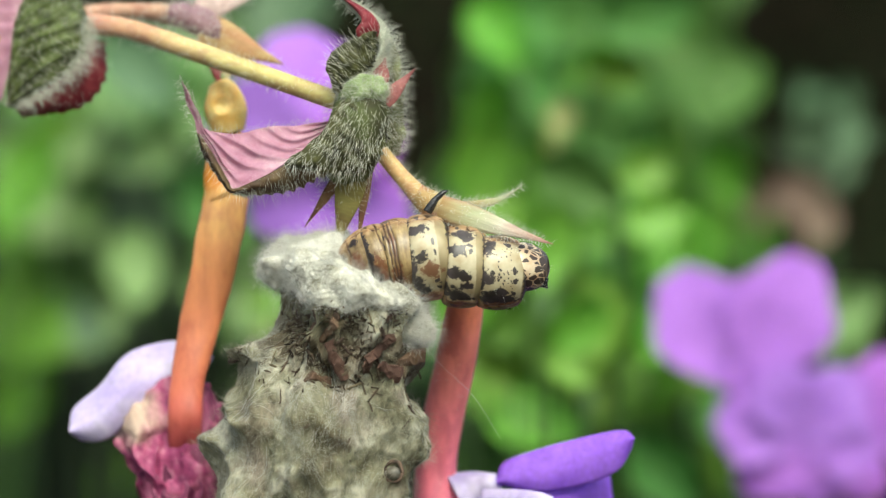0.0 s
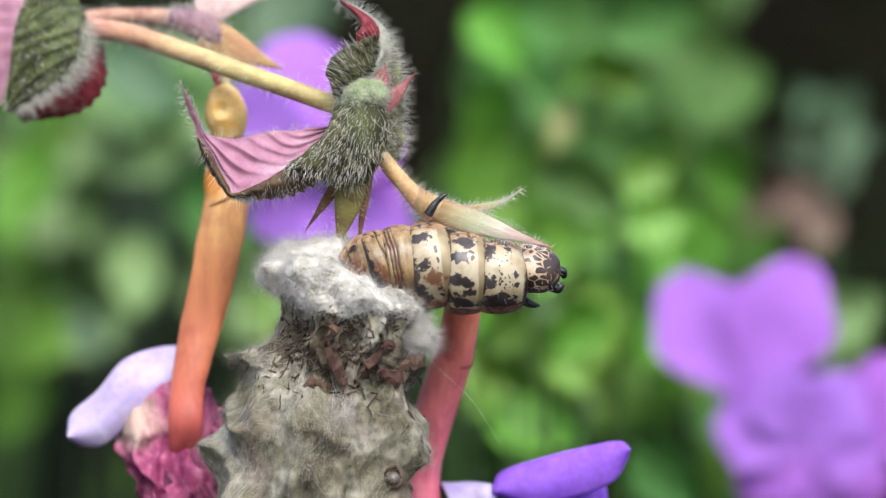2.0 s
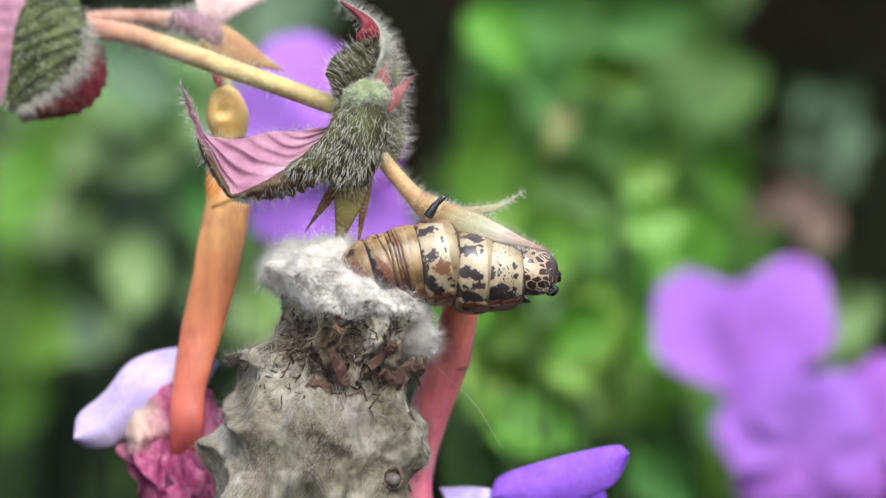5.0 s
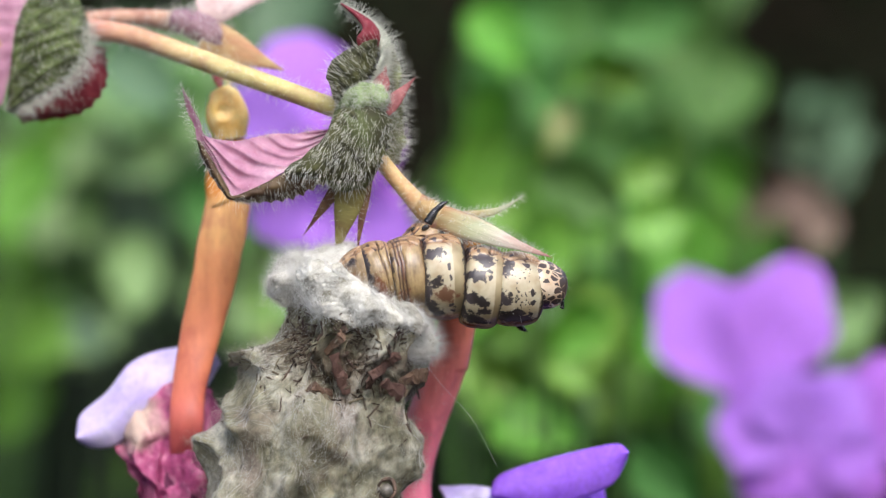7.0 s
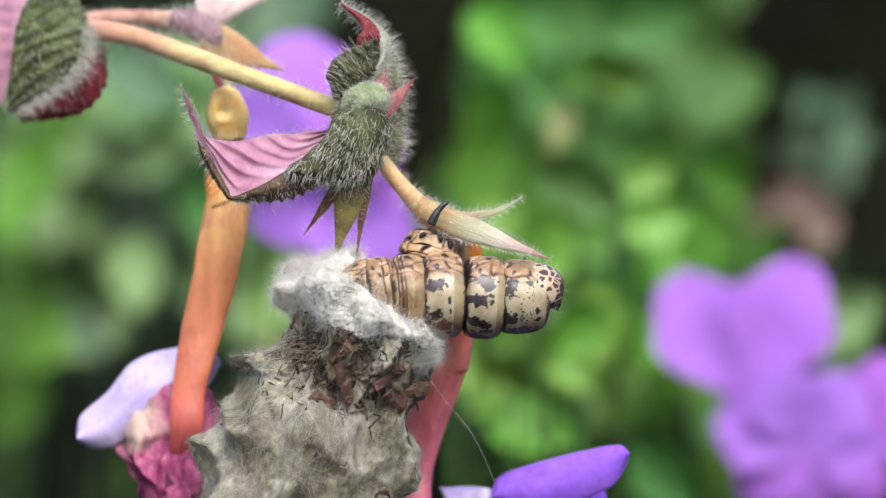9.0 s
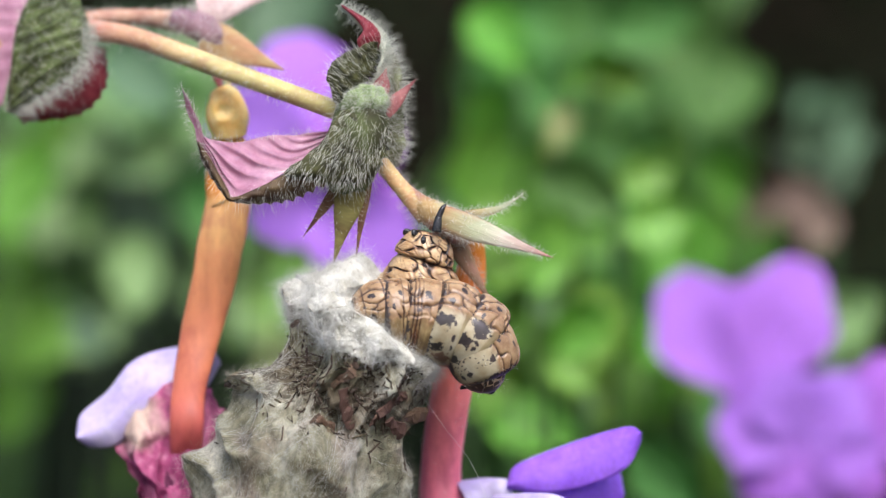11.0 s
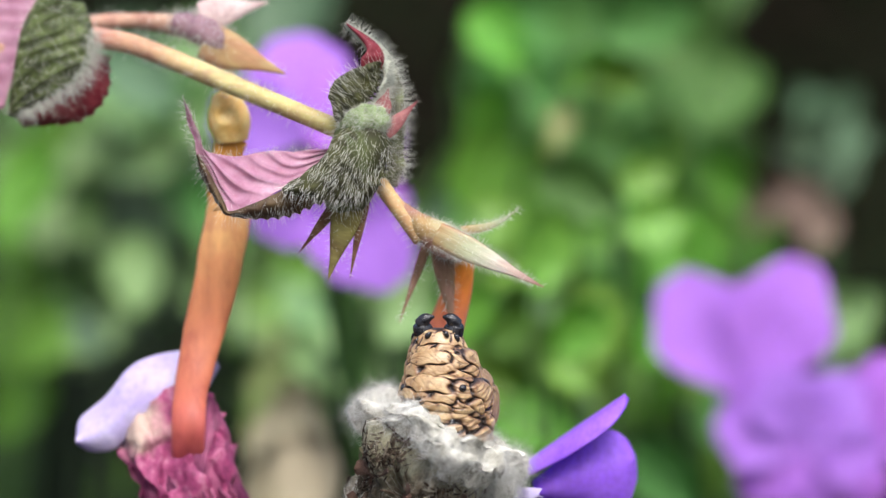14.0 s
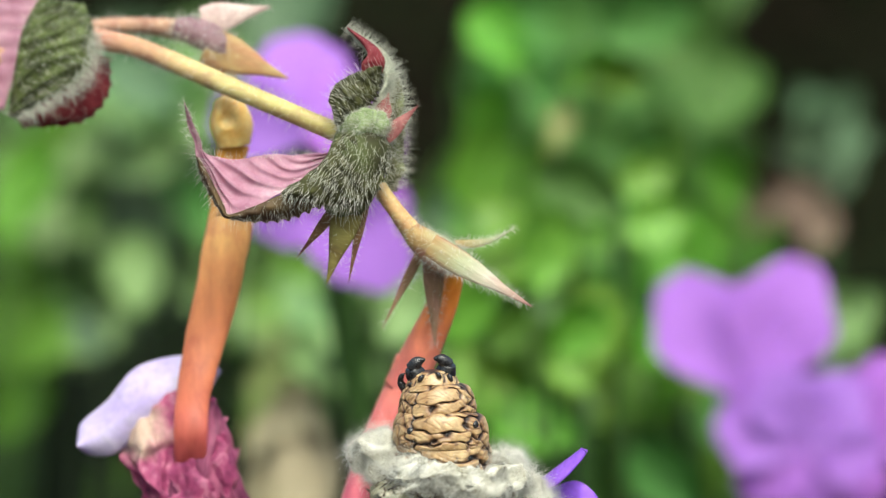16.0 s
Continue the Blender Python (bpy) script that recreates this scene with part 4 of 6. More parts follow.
    # leaf and bud at the branch's fork
    fork = loft(rel(o, 9, (52, -14, 0), (28, 40, -1), (18, 110, -1.5), (12, 196, -1)), rel(o, 9, (135, -10, 0), (156, 50, -1.5), (138, 120, -2), (26, 200, -1)), 60, 30, 0.0012, 6, 0.0005, slant=-2.6)
    part("fork_leaf", fork, blotchy("mid_green_leaf", (0.032, 0.04, 0.014), (0.115, 0.15, 0.046), 0.0011, 0.6, thin=0.1), b, "green woolly leaf")
    hairy("fork_leaf_hairs", fork, b, 1300, 17, 0.0008, 0.000012, lean=(0.5, -0.3, -0.4))
    for k in range(3):
        fringe("fork_leaf_fringe", rel(o, 9, (158 - 6 * k, 40, -2.2), (160 - 8 * k, 80, -2.4), (140 - 9 * k, 125, -2.4), (90 - 9 * k, 165, -2.2), (32, 194, -1.6)), (0.75, -0.35, -0.6), b, 170, 18 + k)
    red = loft(rel(o, 9, (140, 70, 0), (130, 115, -0.5), (85, 160, -0.5), (25, 190, 0)), rel(o, 9, (186, 84, 0.5), (186, 150, 0), (140, 200, 0), (40, 216, 0.5)), 28, 10, 0.0006, 0, 0, saw=0.035)
    part("red_leaf", red, RED_LEAF, b, "dark red toothed leaf")
    hairy("red_leaf_hairs", red, b, 150, 19, 0.0006, 0.000016)
    mauve = loft(rel(o, 9, (60, -20, 1), (40, 40, 0.5), (22, 110, 0), (4, 185, 0)), rel(o, 9, (-30, -20, 1), (-40, 40, 1), (-50, 120, 1), (-60, 200, 1)), 24, 12, 0.0002, 7, 0.0003)
    part("mauve_leaf", mauve, bpy.data.materials["pink_leaf_underside"], b, "mauve ribbed leaf")
    # pedicel down to the calyx
    ped = tube(rel(o, (640, 235, 1), (668, 270, 0.8), (712, 322, 0.5), (758, 372, 0.5)), [0.0006, 0.0006, 0.0006, 0.0008], 14, 24)
    pob = part("pedicel", ped, PEDICEL, b, "yellow pedicel")
    hairy("pedicel_hairs", ped, b, 420, 22, 0.0006, 0.000012)
    return b


CALYX = at(756, 362, 0.5)


def build_calyx(branch):
    """The right-hand calyx with its sepals, swinging on the pedicel."""
    c = new("calyx")
    c.empty_display_size = 0.001
    c.parent = branch
    c.matrix_basis = Matrix.Translation(CALYX - PIVOT)
    o = CALYX
    cup = tube(rel(o, (716, 327, 0.5), (738, 348, 0.5), (762, 368, 0.3), (800, 392, 0.5), (824, 410, 1)), [0.0005, 0.00068, 0.001, 0.0012, 0.0008], 24, 34)
    part("cup", cup, SEPAL, c, "pinkish green calyx cup")
    hairy("cup_hairs", cup, c, 900, 23, 0.0004, 0.000012)
    main = sepal("sepal", at(778, 374, -1.4) - o, at(980, 440, -4.2) - o, 0.0009, SEPAL, c, 150, "cream sepal with pink tip", 24)
    sepal("sepal", at(822, 370, 1) - o, at(928, 332, 1.5) - o, 0.0003, SEPAL, c, 80, "narrow greenish sepal with pink tip", 25, -0.1)
    mid = sepal("sepal", at(783, 388, 2.0) - o, at(802, 556, 2.6) - o, 0.00075, SEPAL_OLIVE, c, 70, "reddish green hanging sepal", 26)
    thin = sepal("sepal", at(765, 380, 2.4) - o, at(708, 532, 3.0) - o, 0.00036, SEPAL_OLIVE, c, 40, "narrow reddish sepal", 27)
    return c, main, mid, thin


TUBE_TOP = at(835, 405, 4.5)


def build_right_flower():
    """The red corolla tube hanging from the calyx; its lower half and the violet face bend on it."""
    o = TUBE_TOP
    f = empty("drooping_flower", o, "red corolla tube hanging with violet petals", "flower", "drooping flowers")
    up = tube(rel(o, (832, 392, 3.5), (838, 430, 4.2), (835, 480, 5), (822, 560, 6), (808, 640, 7)), [0.0009, 0.0009, 0.0011, 0.00135, 0.0015], 18, 40)
    part("tube", up, TUBE_R, f, "orange-red tube neck")
    return f


BEND = at(812, 620, 6.8)


def build_lower_flower(f):
    o = BEND
    low = new("corolla")
    low.empty_display_size = 0.001
    low.parent = f
    low.matrix_basis = Matrix.Translation(BEND - TUBE_TOP)
    body = tube(rel(o, (816, 585, 6.5), (806, 650, 7), (786, 740, 7.5), (772, 830, 8), (775, 900, 8), (800, 960, 8)), [0.00138, 0.00148, 0.0015, 0.0015, 0.0018, 0.0022], 18, 50)
    part("lower_tube", body, TUBE_R_LOW, low, "crimson tube")
    hairy("tube_hairs", body, low, 200, 33, 0.00035, 0.000012)
    return low


FACE = at(850, 880, 8)


def build_face(f):
    """The violet petals at the tube's mouth."""
    o = FACE
    face = new("violet_face")
    face.empty_display_size = 0.001
    face.parent = f
    face.matrix_basis = Matrix.Translation(FACE - TUBE_TOP)
    p1 = loft(rel(o, (868, 868, 7), (885, 838, 6.9), (960, 812, 6.6), (1050, 790, 6.2), (1095, 784, 6.1), (1113, 797, 6)), rel(o, (870, 880, 7), (930, 892, 6.6), (1010, 885, 6.4), (1080, 858, 6.2), (1106, 822, 6.1), (1113, 799, 6)), 36, 14, 0.0005)
    upper = part("petal", p1, PURPLE, face, "broad violet petal")
    p2 = loft(rel(o, (895, 885, 8), (1000, 846, 8), (1045, 838, 9), (1068, 860, 9.6), (1074, 898, 10)), rel(o, (900, 925, 8), (980, 965, 8), (1034, 972, 9), (1062, 942, 9.6), (1074, 901, 10)), 30, 14, 0.001)
    lower = part("petal", p2, PURPLE, face, "broad violet petal")
    p3 = loft(rel(o, (842, 888, 6), (890, 888, 4.5), (940, 892, 3), (970, 902, 3)), rel(o, (838, 928, 6), (880, 948, 5), (930, 940, 3), (968, 916, 3)), 24, 10, 0.0008)
    part("petal", p3, LILAC, face, "pale lilac lower petal")
    th = tube(rel(o, (800, 905, 8), (830, 890, 8), (868, 876, 7)), [0.0022, 0.0015, 0.0007], 14, 14)
    part("throat", th, LILAC, face, "whitish throat")
    return face, upper, lower


L_TOP = at(398, 165, 7)


def build_left_flower():
    o = L_TOP
    f = empty("drooping_flower", o, "orange corolla tube hanging with faded crumpled petals", "flower", "drooping flowers")
    # pedicel and calyx behind the main stem
    ped = tube(rel(o, (-147, 150, 8), (40, 60, 11), (160, 32, 12), (240, 28, 12), (330, 38, 9)), [0.001, 0.0008, 0.00062, 0.0006, 0.0009], 14, 40)
    part("pedicel", ped, blotchy("pinkish_pedicel_skin", (0.38, 0.2, 0.14), (0.54, 0.34, 0.23), 0.0012, 0.55, sub=0.1), f, "pinkish pedicel")
    cup = tube(rel(o, (300, 30, 8), (335, 38, 8), (370, 55, 8), (392, 80, 8)), [0.0007, 0.00105, 0.0011, 0.0008], 14, 20)
    part("cup", cup, blotchy("mauve_calyx", (0.2, 0.11, 0.14), (0.36, 0.23, 0.25), 0.001, 0.6), f, "mauve calyx cup")
    hairy("cup_hairs", cup, f, 600, 41, 0.0007, 0.00002)
    hairy("pedicel_hairs", ped, f, 200, 42, 0.0006, keep=lambda p: p[0] > -0.012)
    for i, (p, q, w, m) in enumerate([((355, 62, 7.5), (502, 122, 7), 0.0014, SEPAL_ORANGE), ((348, 20, 8), (470, -6, 8), 0.0011, blotchy("pale_pink_sepal", (0.55, 0.36, 0.34), (0.74, 0.6, 0.56), 0.002, 0.5, thin=0.15)), ((376, 110, 7.2), (392, 170, 6.6), 0.0004, RED_LEAF), ((398, 110, 7.6), (404, 172, 6.8), 0.0004, SEPAL)]):
        sepal("sepal", at(*p) - o, at(*q) - o, w, m, f, 30 if i < 2 else 0, seed=43 + i)
    ball = tube(rel(o, (386, 158, 6.8), (394, 175, 6.6), (400, 205, 6.8), (404, 240, 7)), [0.0008, 0.0013, 0.00155, 0.0012], 60, 50)
    hole = at(393, 194, 5.3) - o
    for q in ball[0]:
        d = math.hypot(q[0] - hole.x, q[2] - hole.z)
        if q[1] < 0:
            q[1] += 0.0003 * math.exp(-(d / 0.00045) ** 2) - 0.00007 * math.exp(-((d - 0.0007) / 0.00022) ** 2)
    part("swelling", ball, BALL, f, "round yellow swelling with dimpled end")
    neck = tube(rel(o, (404, 235, 7), (392, 280, 7.2), (382, 320, 7.4), (396, 356, 7.4)), [0.0012, 0.001, 0.0009, 0.0015], 16, 20, 0.6)
    part("neck", neck, TUBE_L, f, "orange neck")
    body = tube(rel(o, (402, 352, 7.4), (394, 400, 7.3), (385, 440, 7.3), (373, 500, 7.2), (361, 552, 7.1), (350, 600, 6.8), (330, 690, 6.0), (326, 752, 5.5), (326, 812, 6.7), (327, 848, 8.2)), [0.0016, 0.00174, 0.00172, 0.00162, 0.00152, 0.00146, 0.00128, 0.00122, 0.0011, 0.0008], 26, 90, 0.45)
    part("tube", (lumps(lumps(body[0], 0.003, 0.00015), 0.0012, 0.00004), body[1]), TUBE_L, f, "flattened orange-red tube")
    lil = loft(rel(o, (122, 762, 8), (130, 730, 8.5), (176, 690, 8.7), (222, 636, 9), (289, 613, 10), (368, 612, 10)), rel(o, (128, 780, 8), (150, 790, 7.8), (190, 786, 7.7), (230, 752, 7.6), (280, 722, 8), (345, 690, 9.5), (378, 640, 10)), 36, 14, 0.0012)
    lilac = part("petal", lil, LILAC, f, "pale lilac petal")
    mg = loft(rel(o, (200, 775, 8.6), (225, 712, 7.8), (285, 686, 7.6), (350, 684, 7.8), (390, 725, 8.4)), rel(o, (280, 920, 8.6), (305, 950, 7.6), (340, 960, 7.6), (420, 950, 8), (405, 780, 8.4)), 60, 30, 0.0021, 5, 0.0003)
    part("petal", (lumps(lumps(mg[0], 0.0018, 0.0008), 0.0006, 0.00025), mg[1]), THROAT_PETAL, f, "crumpled magenta petal")
    m2 = loft(rel(o, (338, 684, 7.4), (372, 698, 7.2), (398, 752, 7.4), (424, 850, 8), (470, 950, 8.4)), rel(o, (322, 790, 6.4), (334, 830, 6.0), (346, 870, 6.0), (380, 920, 6.4), (420, 970, 7)), 40, 20, 0.0008, 5, 0.00025)
    part("petal", (lumps(m2[0], 0.0016, 0.0003), m2[1]), MAGENTA, f, "crumpled magenta petal")
    m3 = loft(rel(o, (208, 782, 7.8), (250, 806, 7.0), (296, 796, 6.9), (350, 790, 6.9), (392, 800, 7.0)), rel(o, (276, 930, 7.4), (300, 950, 6.4), (326, 960, 5.6), (380, 960, 5.6), (440, 960, 7)), 60, 30, 0.0009, 9, 0.0005)
    part("petal", (lumps(lumps(m3[0], 0.0018, 0.0006, 2.0), 0.0006, 0.0002, 5.0), m3[1]), MAGENTA, f, "crumpled magenta petal")
    return f, lilac


# ---- the bagworm's case ----
CASE = at(640, 530, 0)


def build_case():
    """A spindle of silk felt, hung by its mouth (the origin) and reaching down local -z, with bark bits and a fluffy collar."""
    o = empty("bagworm_case", CASE, "grey-beige silk bagworm case covered with bark bits", "insect case")
    rings, n = 170, 200
    prof = spline([(0.0036,), (0.0058,), (0.0064,), (0.0069,), (0.0076,), (0.0081,), (0.0082,), (0.0072,), (0.005,), (0.002,)], rings)[:, 0]
    long = 0.030
    rng = random.Random(8)
    spikes = [(rng.uniform(0, 6.28), rng.uniform(0.12, 0.8), rng.uniform(0.5, 1.2)) for _ in range(16)]
    tents = [(3.15, 0.115, 0.0015), (3.1, 0.42, 0.0021), (-0.1, 0.325, 0.0014), (-1.9, 0.3, 0.0009), (-0.9, 0.52, 0.0012), (-2.4, 0.55, 0.0011), (1.2, 0.35, 0.0012), (-1.2, 0.17, 0.0007), (-2.0, 0.22, 0.0012), (-1.3, 0.3, 0.0013), (-2.6, 0.34, 0.0012), (-0.6, 0.25, 0.001), (-1.7, 0.42, 0.0013), (-2.9, 0.24, 0.0008)]
    verts, faces = [], []
    for i in range(rings):
        s = i / (rings - 1) * 1.075 - 0.075
        up = max(0.0, -s) / 0.075
        for j in range(n):
            a = 2 * math.pi * j / n
            p = Vector((math.cos(a), math.sin(a), 0))
            q = Vector((p.x * 5, p.y * 5, -s * 20))
            q2 = Vector((p.x * 5, p.y * 5, -s * 9 + 2.0 * p.x))
            r = prof[i] - 0.0006 * min(1, s * 5) + 0.0016 * noise.noise(q * 0.28) + 0.0014 * noise.ridged_multi_fractal(q2 * 0.17, 0.9, 2.1, 3, 1.0, 2.0) - 0.0014 + 0.00008 * noise.noise(q * 1.3) + 0.00016 * noise.noise(q * 3.5) + 0.00009 * noise.noise(q * 8)
            if 0.03 < s < 0.24 and p.x > -0.75:
                r -= 0.0024 * max(0.0, noise.noise(q * 0.6 + Vector((3, 1, 0))) + 0.02) * math.sin((s - 0.03) / 0.21 * math.pi)
            r -= 0.0012 * math.exp(-((s - 0.045) / 0.05) ** 2) * max(0.0, -p.x)
            # slack towards one side, with drapes that run aslant
            r -= 0.0015 * min(1.0, max(0.0, (s - 0.08) / 0.1)) * (0.55 - 0.45 * p.x) + 0.0021 * p.y ** 2 * min(1.0, max(0.0, s / 0.12))
            q3 = Vector((p.x * 1.1, p.y * 1.1, -s * 7.0 + 1.1 * p.x + 0.5 * noise.noise(q * 0.3)))
            drape = 1 - min(1.0, abs(noise.noise(q3)) * 2.2)
            r += (0.0009 * drape ** 1.5 - 0.0003) * min(1.0, max(0.0, s / 0.12))
            for sa, ss, h in spikes:
                d = math.hypot(math.sin((a - sa) / 2) * 2 * prof[i], (s - ss) * long)
                r += 0.0006 * h * math.exp(-d / 0.0012)
            for sa, ss, h in tents:
                d = math.hypot(math.sin((a - sa) / 2) * 2 * prof[i], (s - ss) * long)
                r += 1.25 * h * max(0.0, 1 - d / 0.0048) ** 1.9
            drop = 0.45 * max(0.0, -p.x) * r * max(0.0, 1 - abs(s - 0.05) / 0.15)
            r *= 1 - 0.25 * up
            verts.append((p.x * r - 0.0013 * min(1, max(0, s) * 8) - 0.0024 * up, p.y * r + 0.001 * up, -s * long - drop + 0.0004 * noise.noise(q * 0.8 + Vector((9, 9, 9)))))
    for i in range(rings - 1):
        for j in range(n):
            k = (j + 1) % n
            faces.append((i * n + k, i * n + j, (i + 1) * n + j, (i + 1) * n + k))
    e = len(verts)
    verts += [(-0.0024, 0.001, 0.0005), (0, 0, -long)]
    faces += [(e, j, (j + 1) % n) for j in range(n)]
    faces += [(e + 1, e - n + (j + 1) % n, e - n + j) for j in range(n)]
    body = (np.array(verts), faces)
    part("felt_body", body, FELT, o, "matted grey silk felt")
    hairy("felt_fuzz", body, o, 24000, 61, 0.0011, 0.000008, FIBRE, lambda p: 0.0 if p[2] < -0.024 else 0.2 if p[2] > -0.0066 and p[0] > -0.0045 else 1.0, (0, 0, -0.2), 0.8, 0.7, "matted grey fibres", 0.1, 6)
    hairy("felt_down", body, o, 3500, 66, 0.0004, 0.000007, FIBRE, lambda p: p[2] > -0.024, (0, 0, 0), 0.7, 0.7, "short pale fuzz", 0.6, 5)
    # pale silk threads drawn tight from the tips of the folds
    r3 = np.random.default_rng(67)
    grid = body[0][:rings * n].reshape(rings, n, 3)
    rv, rf = [], []
    for sa, ss, h in [q for q in tents if q[1] > 0.28 or abs(q[0] + 1.6) > 1.2] + [(a, s, 0.001) for a, s in ((-1.5, 0.34), (-2.8, 0.45), (2.4, 0.3), (1.8, 0.2), (0.6, 0.28))]:
        for k in range(45):
            way, reach, bend = r3.uniform(0, 6.28), r3.uniform(0.0012, 0.0052), r3.normal() * 0.35
            a, s = sa + r3.normal() * 0.05, ss + r3.normal() * 0.01
            path = []
            for step in range(9):
                i, j = int(min(rings - 2, max(1, s * (rings - 1)))), int(a / 6.28319 * n) % n
                g = Vector(grid[i, j])
                path.append(g + Vector((g.x, g.y, 0)).normalized() * 0.00007)
                a += math.cos(way) * reach / 9 / 0.007
                s += math.sin(way) * reach / 9 / long
                way += bend / 9
            if min(p.z for p in path) < -0.026:
                continue
            v, f = tube([tuple(p) for p in path], [0.000005, r3.uniform(0.000005, 0.00001), 0.000005], 3, 12)
            rf += [tuple(q + len(rv) for q in face) for face in f]
            rv += [tuple(p) for p in v]
    tagged(part("silk_threads", (rv, rf), SILK, o, "pale silk threads over the felt"), kind="stuff")
    # fluffy collar: a torn mantle of white silk over the neck of the case, with a ragged hem
    cv, cf, m, w = [], [], 60, 200
    for i in range(m):
        t = i / (m - 1)
        for j in range(w):
            a = 2 * math.pi * j / w
            q = Vector((math.cos(a) * 2, math.sin(a) * 2, t * 2))
            hem = -0.03 + 0.062 * math.exp(-(math.sin((a + 1.2) / 2) * 1.5) ** 2) + 0.04 * noise.noise(q * 0.9 + Vector((4, 0, 0))) + 0.02 * noise.noise(q * 2.6)
            row = (t * (hem + 0.075)) / 1.075 * (rings - 1)
            g = grid[min(rings - 1, max(0, int(row))), j * n // w]
            mid = np.array((-0.0024 * (1 - t), 0.001 * (1 - t), g[2]))
            out = g - mid
            out[2] = 0
            out /= np.linalg.norm(out) + 1e-9
            puff = (0.0003 + 0.0006 * math.sin(math.pi * min(1, t * 0.9 + 0.1)) + 0.0008 * noise.noise(q * 1.2) + 0.00015 * noise.noise(q * 3)) * (1 - 0.75 * t ** 4) + 0.00012
            cv.append(tuple(g + out * max(0.0001, puff) + np.array((0, 0, 0.0006 * (1 - t) * (1 + noise.noise(q * 2))))))
    for i in range(m - 1):
        for j in range(w):
            k = (j + 1) % w
            cf.append((i * w + k, i * w + j, (i + 1) * w + j, (i + 1) * w + k))
    inner = [(x * 0.8, y * 0.8, z - 0.0001) for x, y, z in cv]
    n0 = len(cv)
    wool = (np.array(cv + inner), cf + [tuple(n0 + k for k in reversed(f)) for f in cf] + [(j, (j + 1) % w, n0 + (j + 1) % w, n0 + j) for j in range(w)]
            + [(n0 - w + (j + 1) % w, n0 - w + j, 2 * n0 - w + j, 2 * n0 - w + (j + 1) % w) for j in range(w)])
    part("collar", wool, FLUFF_BASE, o, "white fluffy silk collar")
    outer = (np.array(cv), cf)
    hairy("collar_fluff", outer, o, 14000, 62, 0.0012, 0.000008, FLUFF, None, (0, 0, 0), 0.75, 0.8, "white silk wisps", 0.12, 7)
    hairy("collar_down", outer, o, 5000, 65, 0.0004, 0.000008, FLUFF, None, (0, 0, 0), 0.55, 0.8, "white silk down", 0.5, 4)
    hairy("collar_wisp", outer, o, 260, 64, 0.0013, 0.000006, FLUFF, lambda p: 1.0 if p[2] > -0.0012 else 0.15, (0, 0, 0.4), 0.5, 0.8, "loose white silk wisps", 0.5, 8)
    def tuft_lump(rx, ry, rz, seed, count):
        g = tube([(-rx, 0, 0), (-rx * 0.5, 0, rz * 0.1), (0, 0, 0), (rx * 0.5, 0, -rz * 0.1), (rx, 0, 0)], [rz * 0.35, rz * 0.85, rz, rz * 0.9, rz * 0.4], 40, 50, ry / rz)
        v = lumps(lumps(g[0], 0.0017, 0.0009, seed), 0.0008, 0.0002, seed)
        ob = part("silk_tuft", (v, g[1]), FLUFF_BASE, o, "loose lump of white silk")
        hairy("tuft_fluff", (v, g[1]), ob, count * 2, 80 + int(seed), 0.0012, 0.000008, FLUFF, None, (0, 0, 0), 0.75, 0.8, "white silk wisps", 0.12, 7)
        hairy("tuft_down", (v, g[1]), ob, count, 85 + int(seed), 0.0004, 0.000008, FLUFF, None, (0, 0, 0), 0.55, 0.8, "white silk down", 0.5, 4)
        hairy("tuft_wisp", (v, g[1]), ob, count // 22, 90 + int(seed), 0.0015, 0.000006, FLUFF, None, (-0.2, 0, 0.3), 0.45, 0.6, "loose white silk wisps", 0.6, 8)
        return ob
    tufts = (tuft_lump(0.0033, 0.0021, 0.0019, 2.0, 4600), tuft_lump(0.0029, 0.0012, 0.0014, 5.0, 5000))
    # the felt neck under the high lump
    nk = tube([(-0.0002, 0.0002, 0.0002), (0.0003, 0.0003, -0.0016), (0.0009, 0.0006, -0.0034), (0.0016, 0.001, -0.0052)], [0.0012, 0.0017, 0.0021, 0.0022], 44, 50)
    nk = (lumps(lumps(nk[0], 0.0016, 0.0006, 3.3), 0.0005, 0.0002, 1.1), nk[1])
    nob = part("felt_neck", nk, FELT, tufts[0], "grimy grey felt neck")
    hairy("neck_fuzz", nk, nob, 2600, 97, 0.0009, 0.000008, FIBRE, None, (0, 0, -0.3), 0.45, 0.7, "matted grey fibres", 0.3, 4)
    # bark and straw bits
    r2 = np.random.default_rng(63)
    place, normal = pick(body, 26, r2, lambda p: 1.0 if -0.022 < p[2] < -0.003 else 0.0)
    extra_p, extra_n = pick(body, 210, r2, lambda p: 1.0 if (-0.0064 < p[2] < 0.0004 and p[0] > -0.0056) else 0.3 if (-0.0085 < p[2] < -0.0016 and p[1] < 0.003) else 0.9 if (-0.014 < p[2] < 0.001 and p[1] > 0.001) else 0.0)
    near_p, near_n = pick(body, 13, r2, lambda p: 1.0 if (-0.0066 < p[2] < -0.0022 and p[0] > -0.0042) else 0.0)
    place, normal = np.vstack([place, extra_p, near_p]), np.vstack([normal, extra_n, near_n])
    bits = []
    for k in range(6):
        wide = (0.07, 0.1, 0.15, 0.08, 0.17, 0.06)[k]
        g = tube([(0, 0, -0.5), (0.02, 0.01 * k, -0.1), (0.01, -0.01, 0.2), (0, 0.02, 0.5)], [wide * 0.85, wide * 1.05, wide, wide * 0.75], 6, 6, (0.8, 0.4, 0.3, 0.8, 0.35, 0.5)[k])
        bits.append(mesh("bark_bit", lumps(lumps(g[0], 0.16, 0.05, k), 0.07, 0.02, k), g[1], STRAW if k in (2, 5) else TWIG, False))
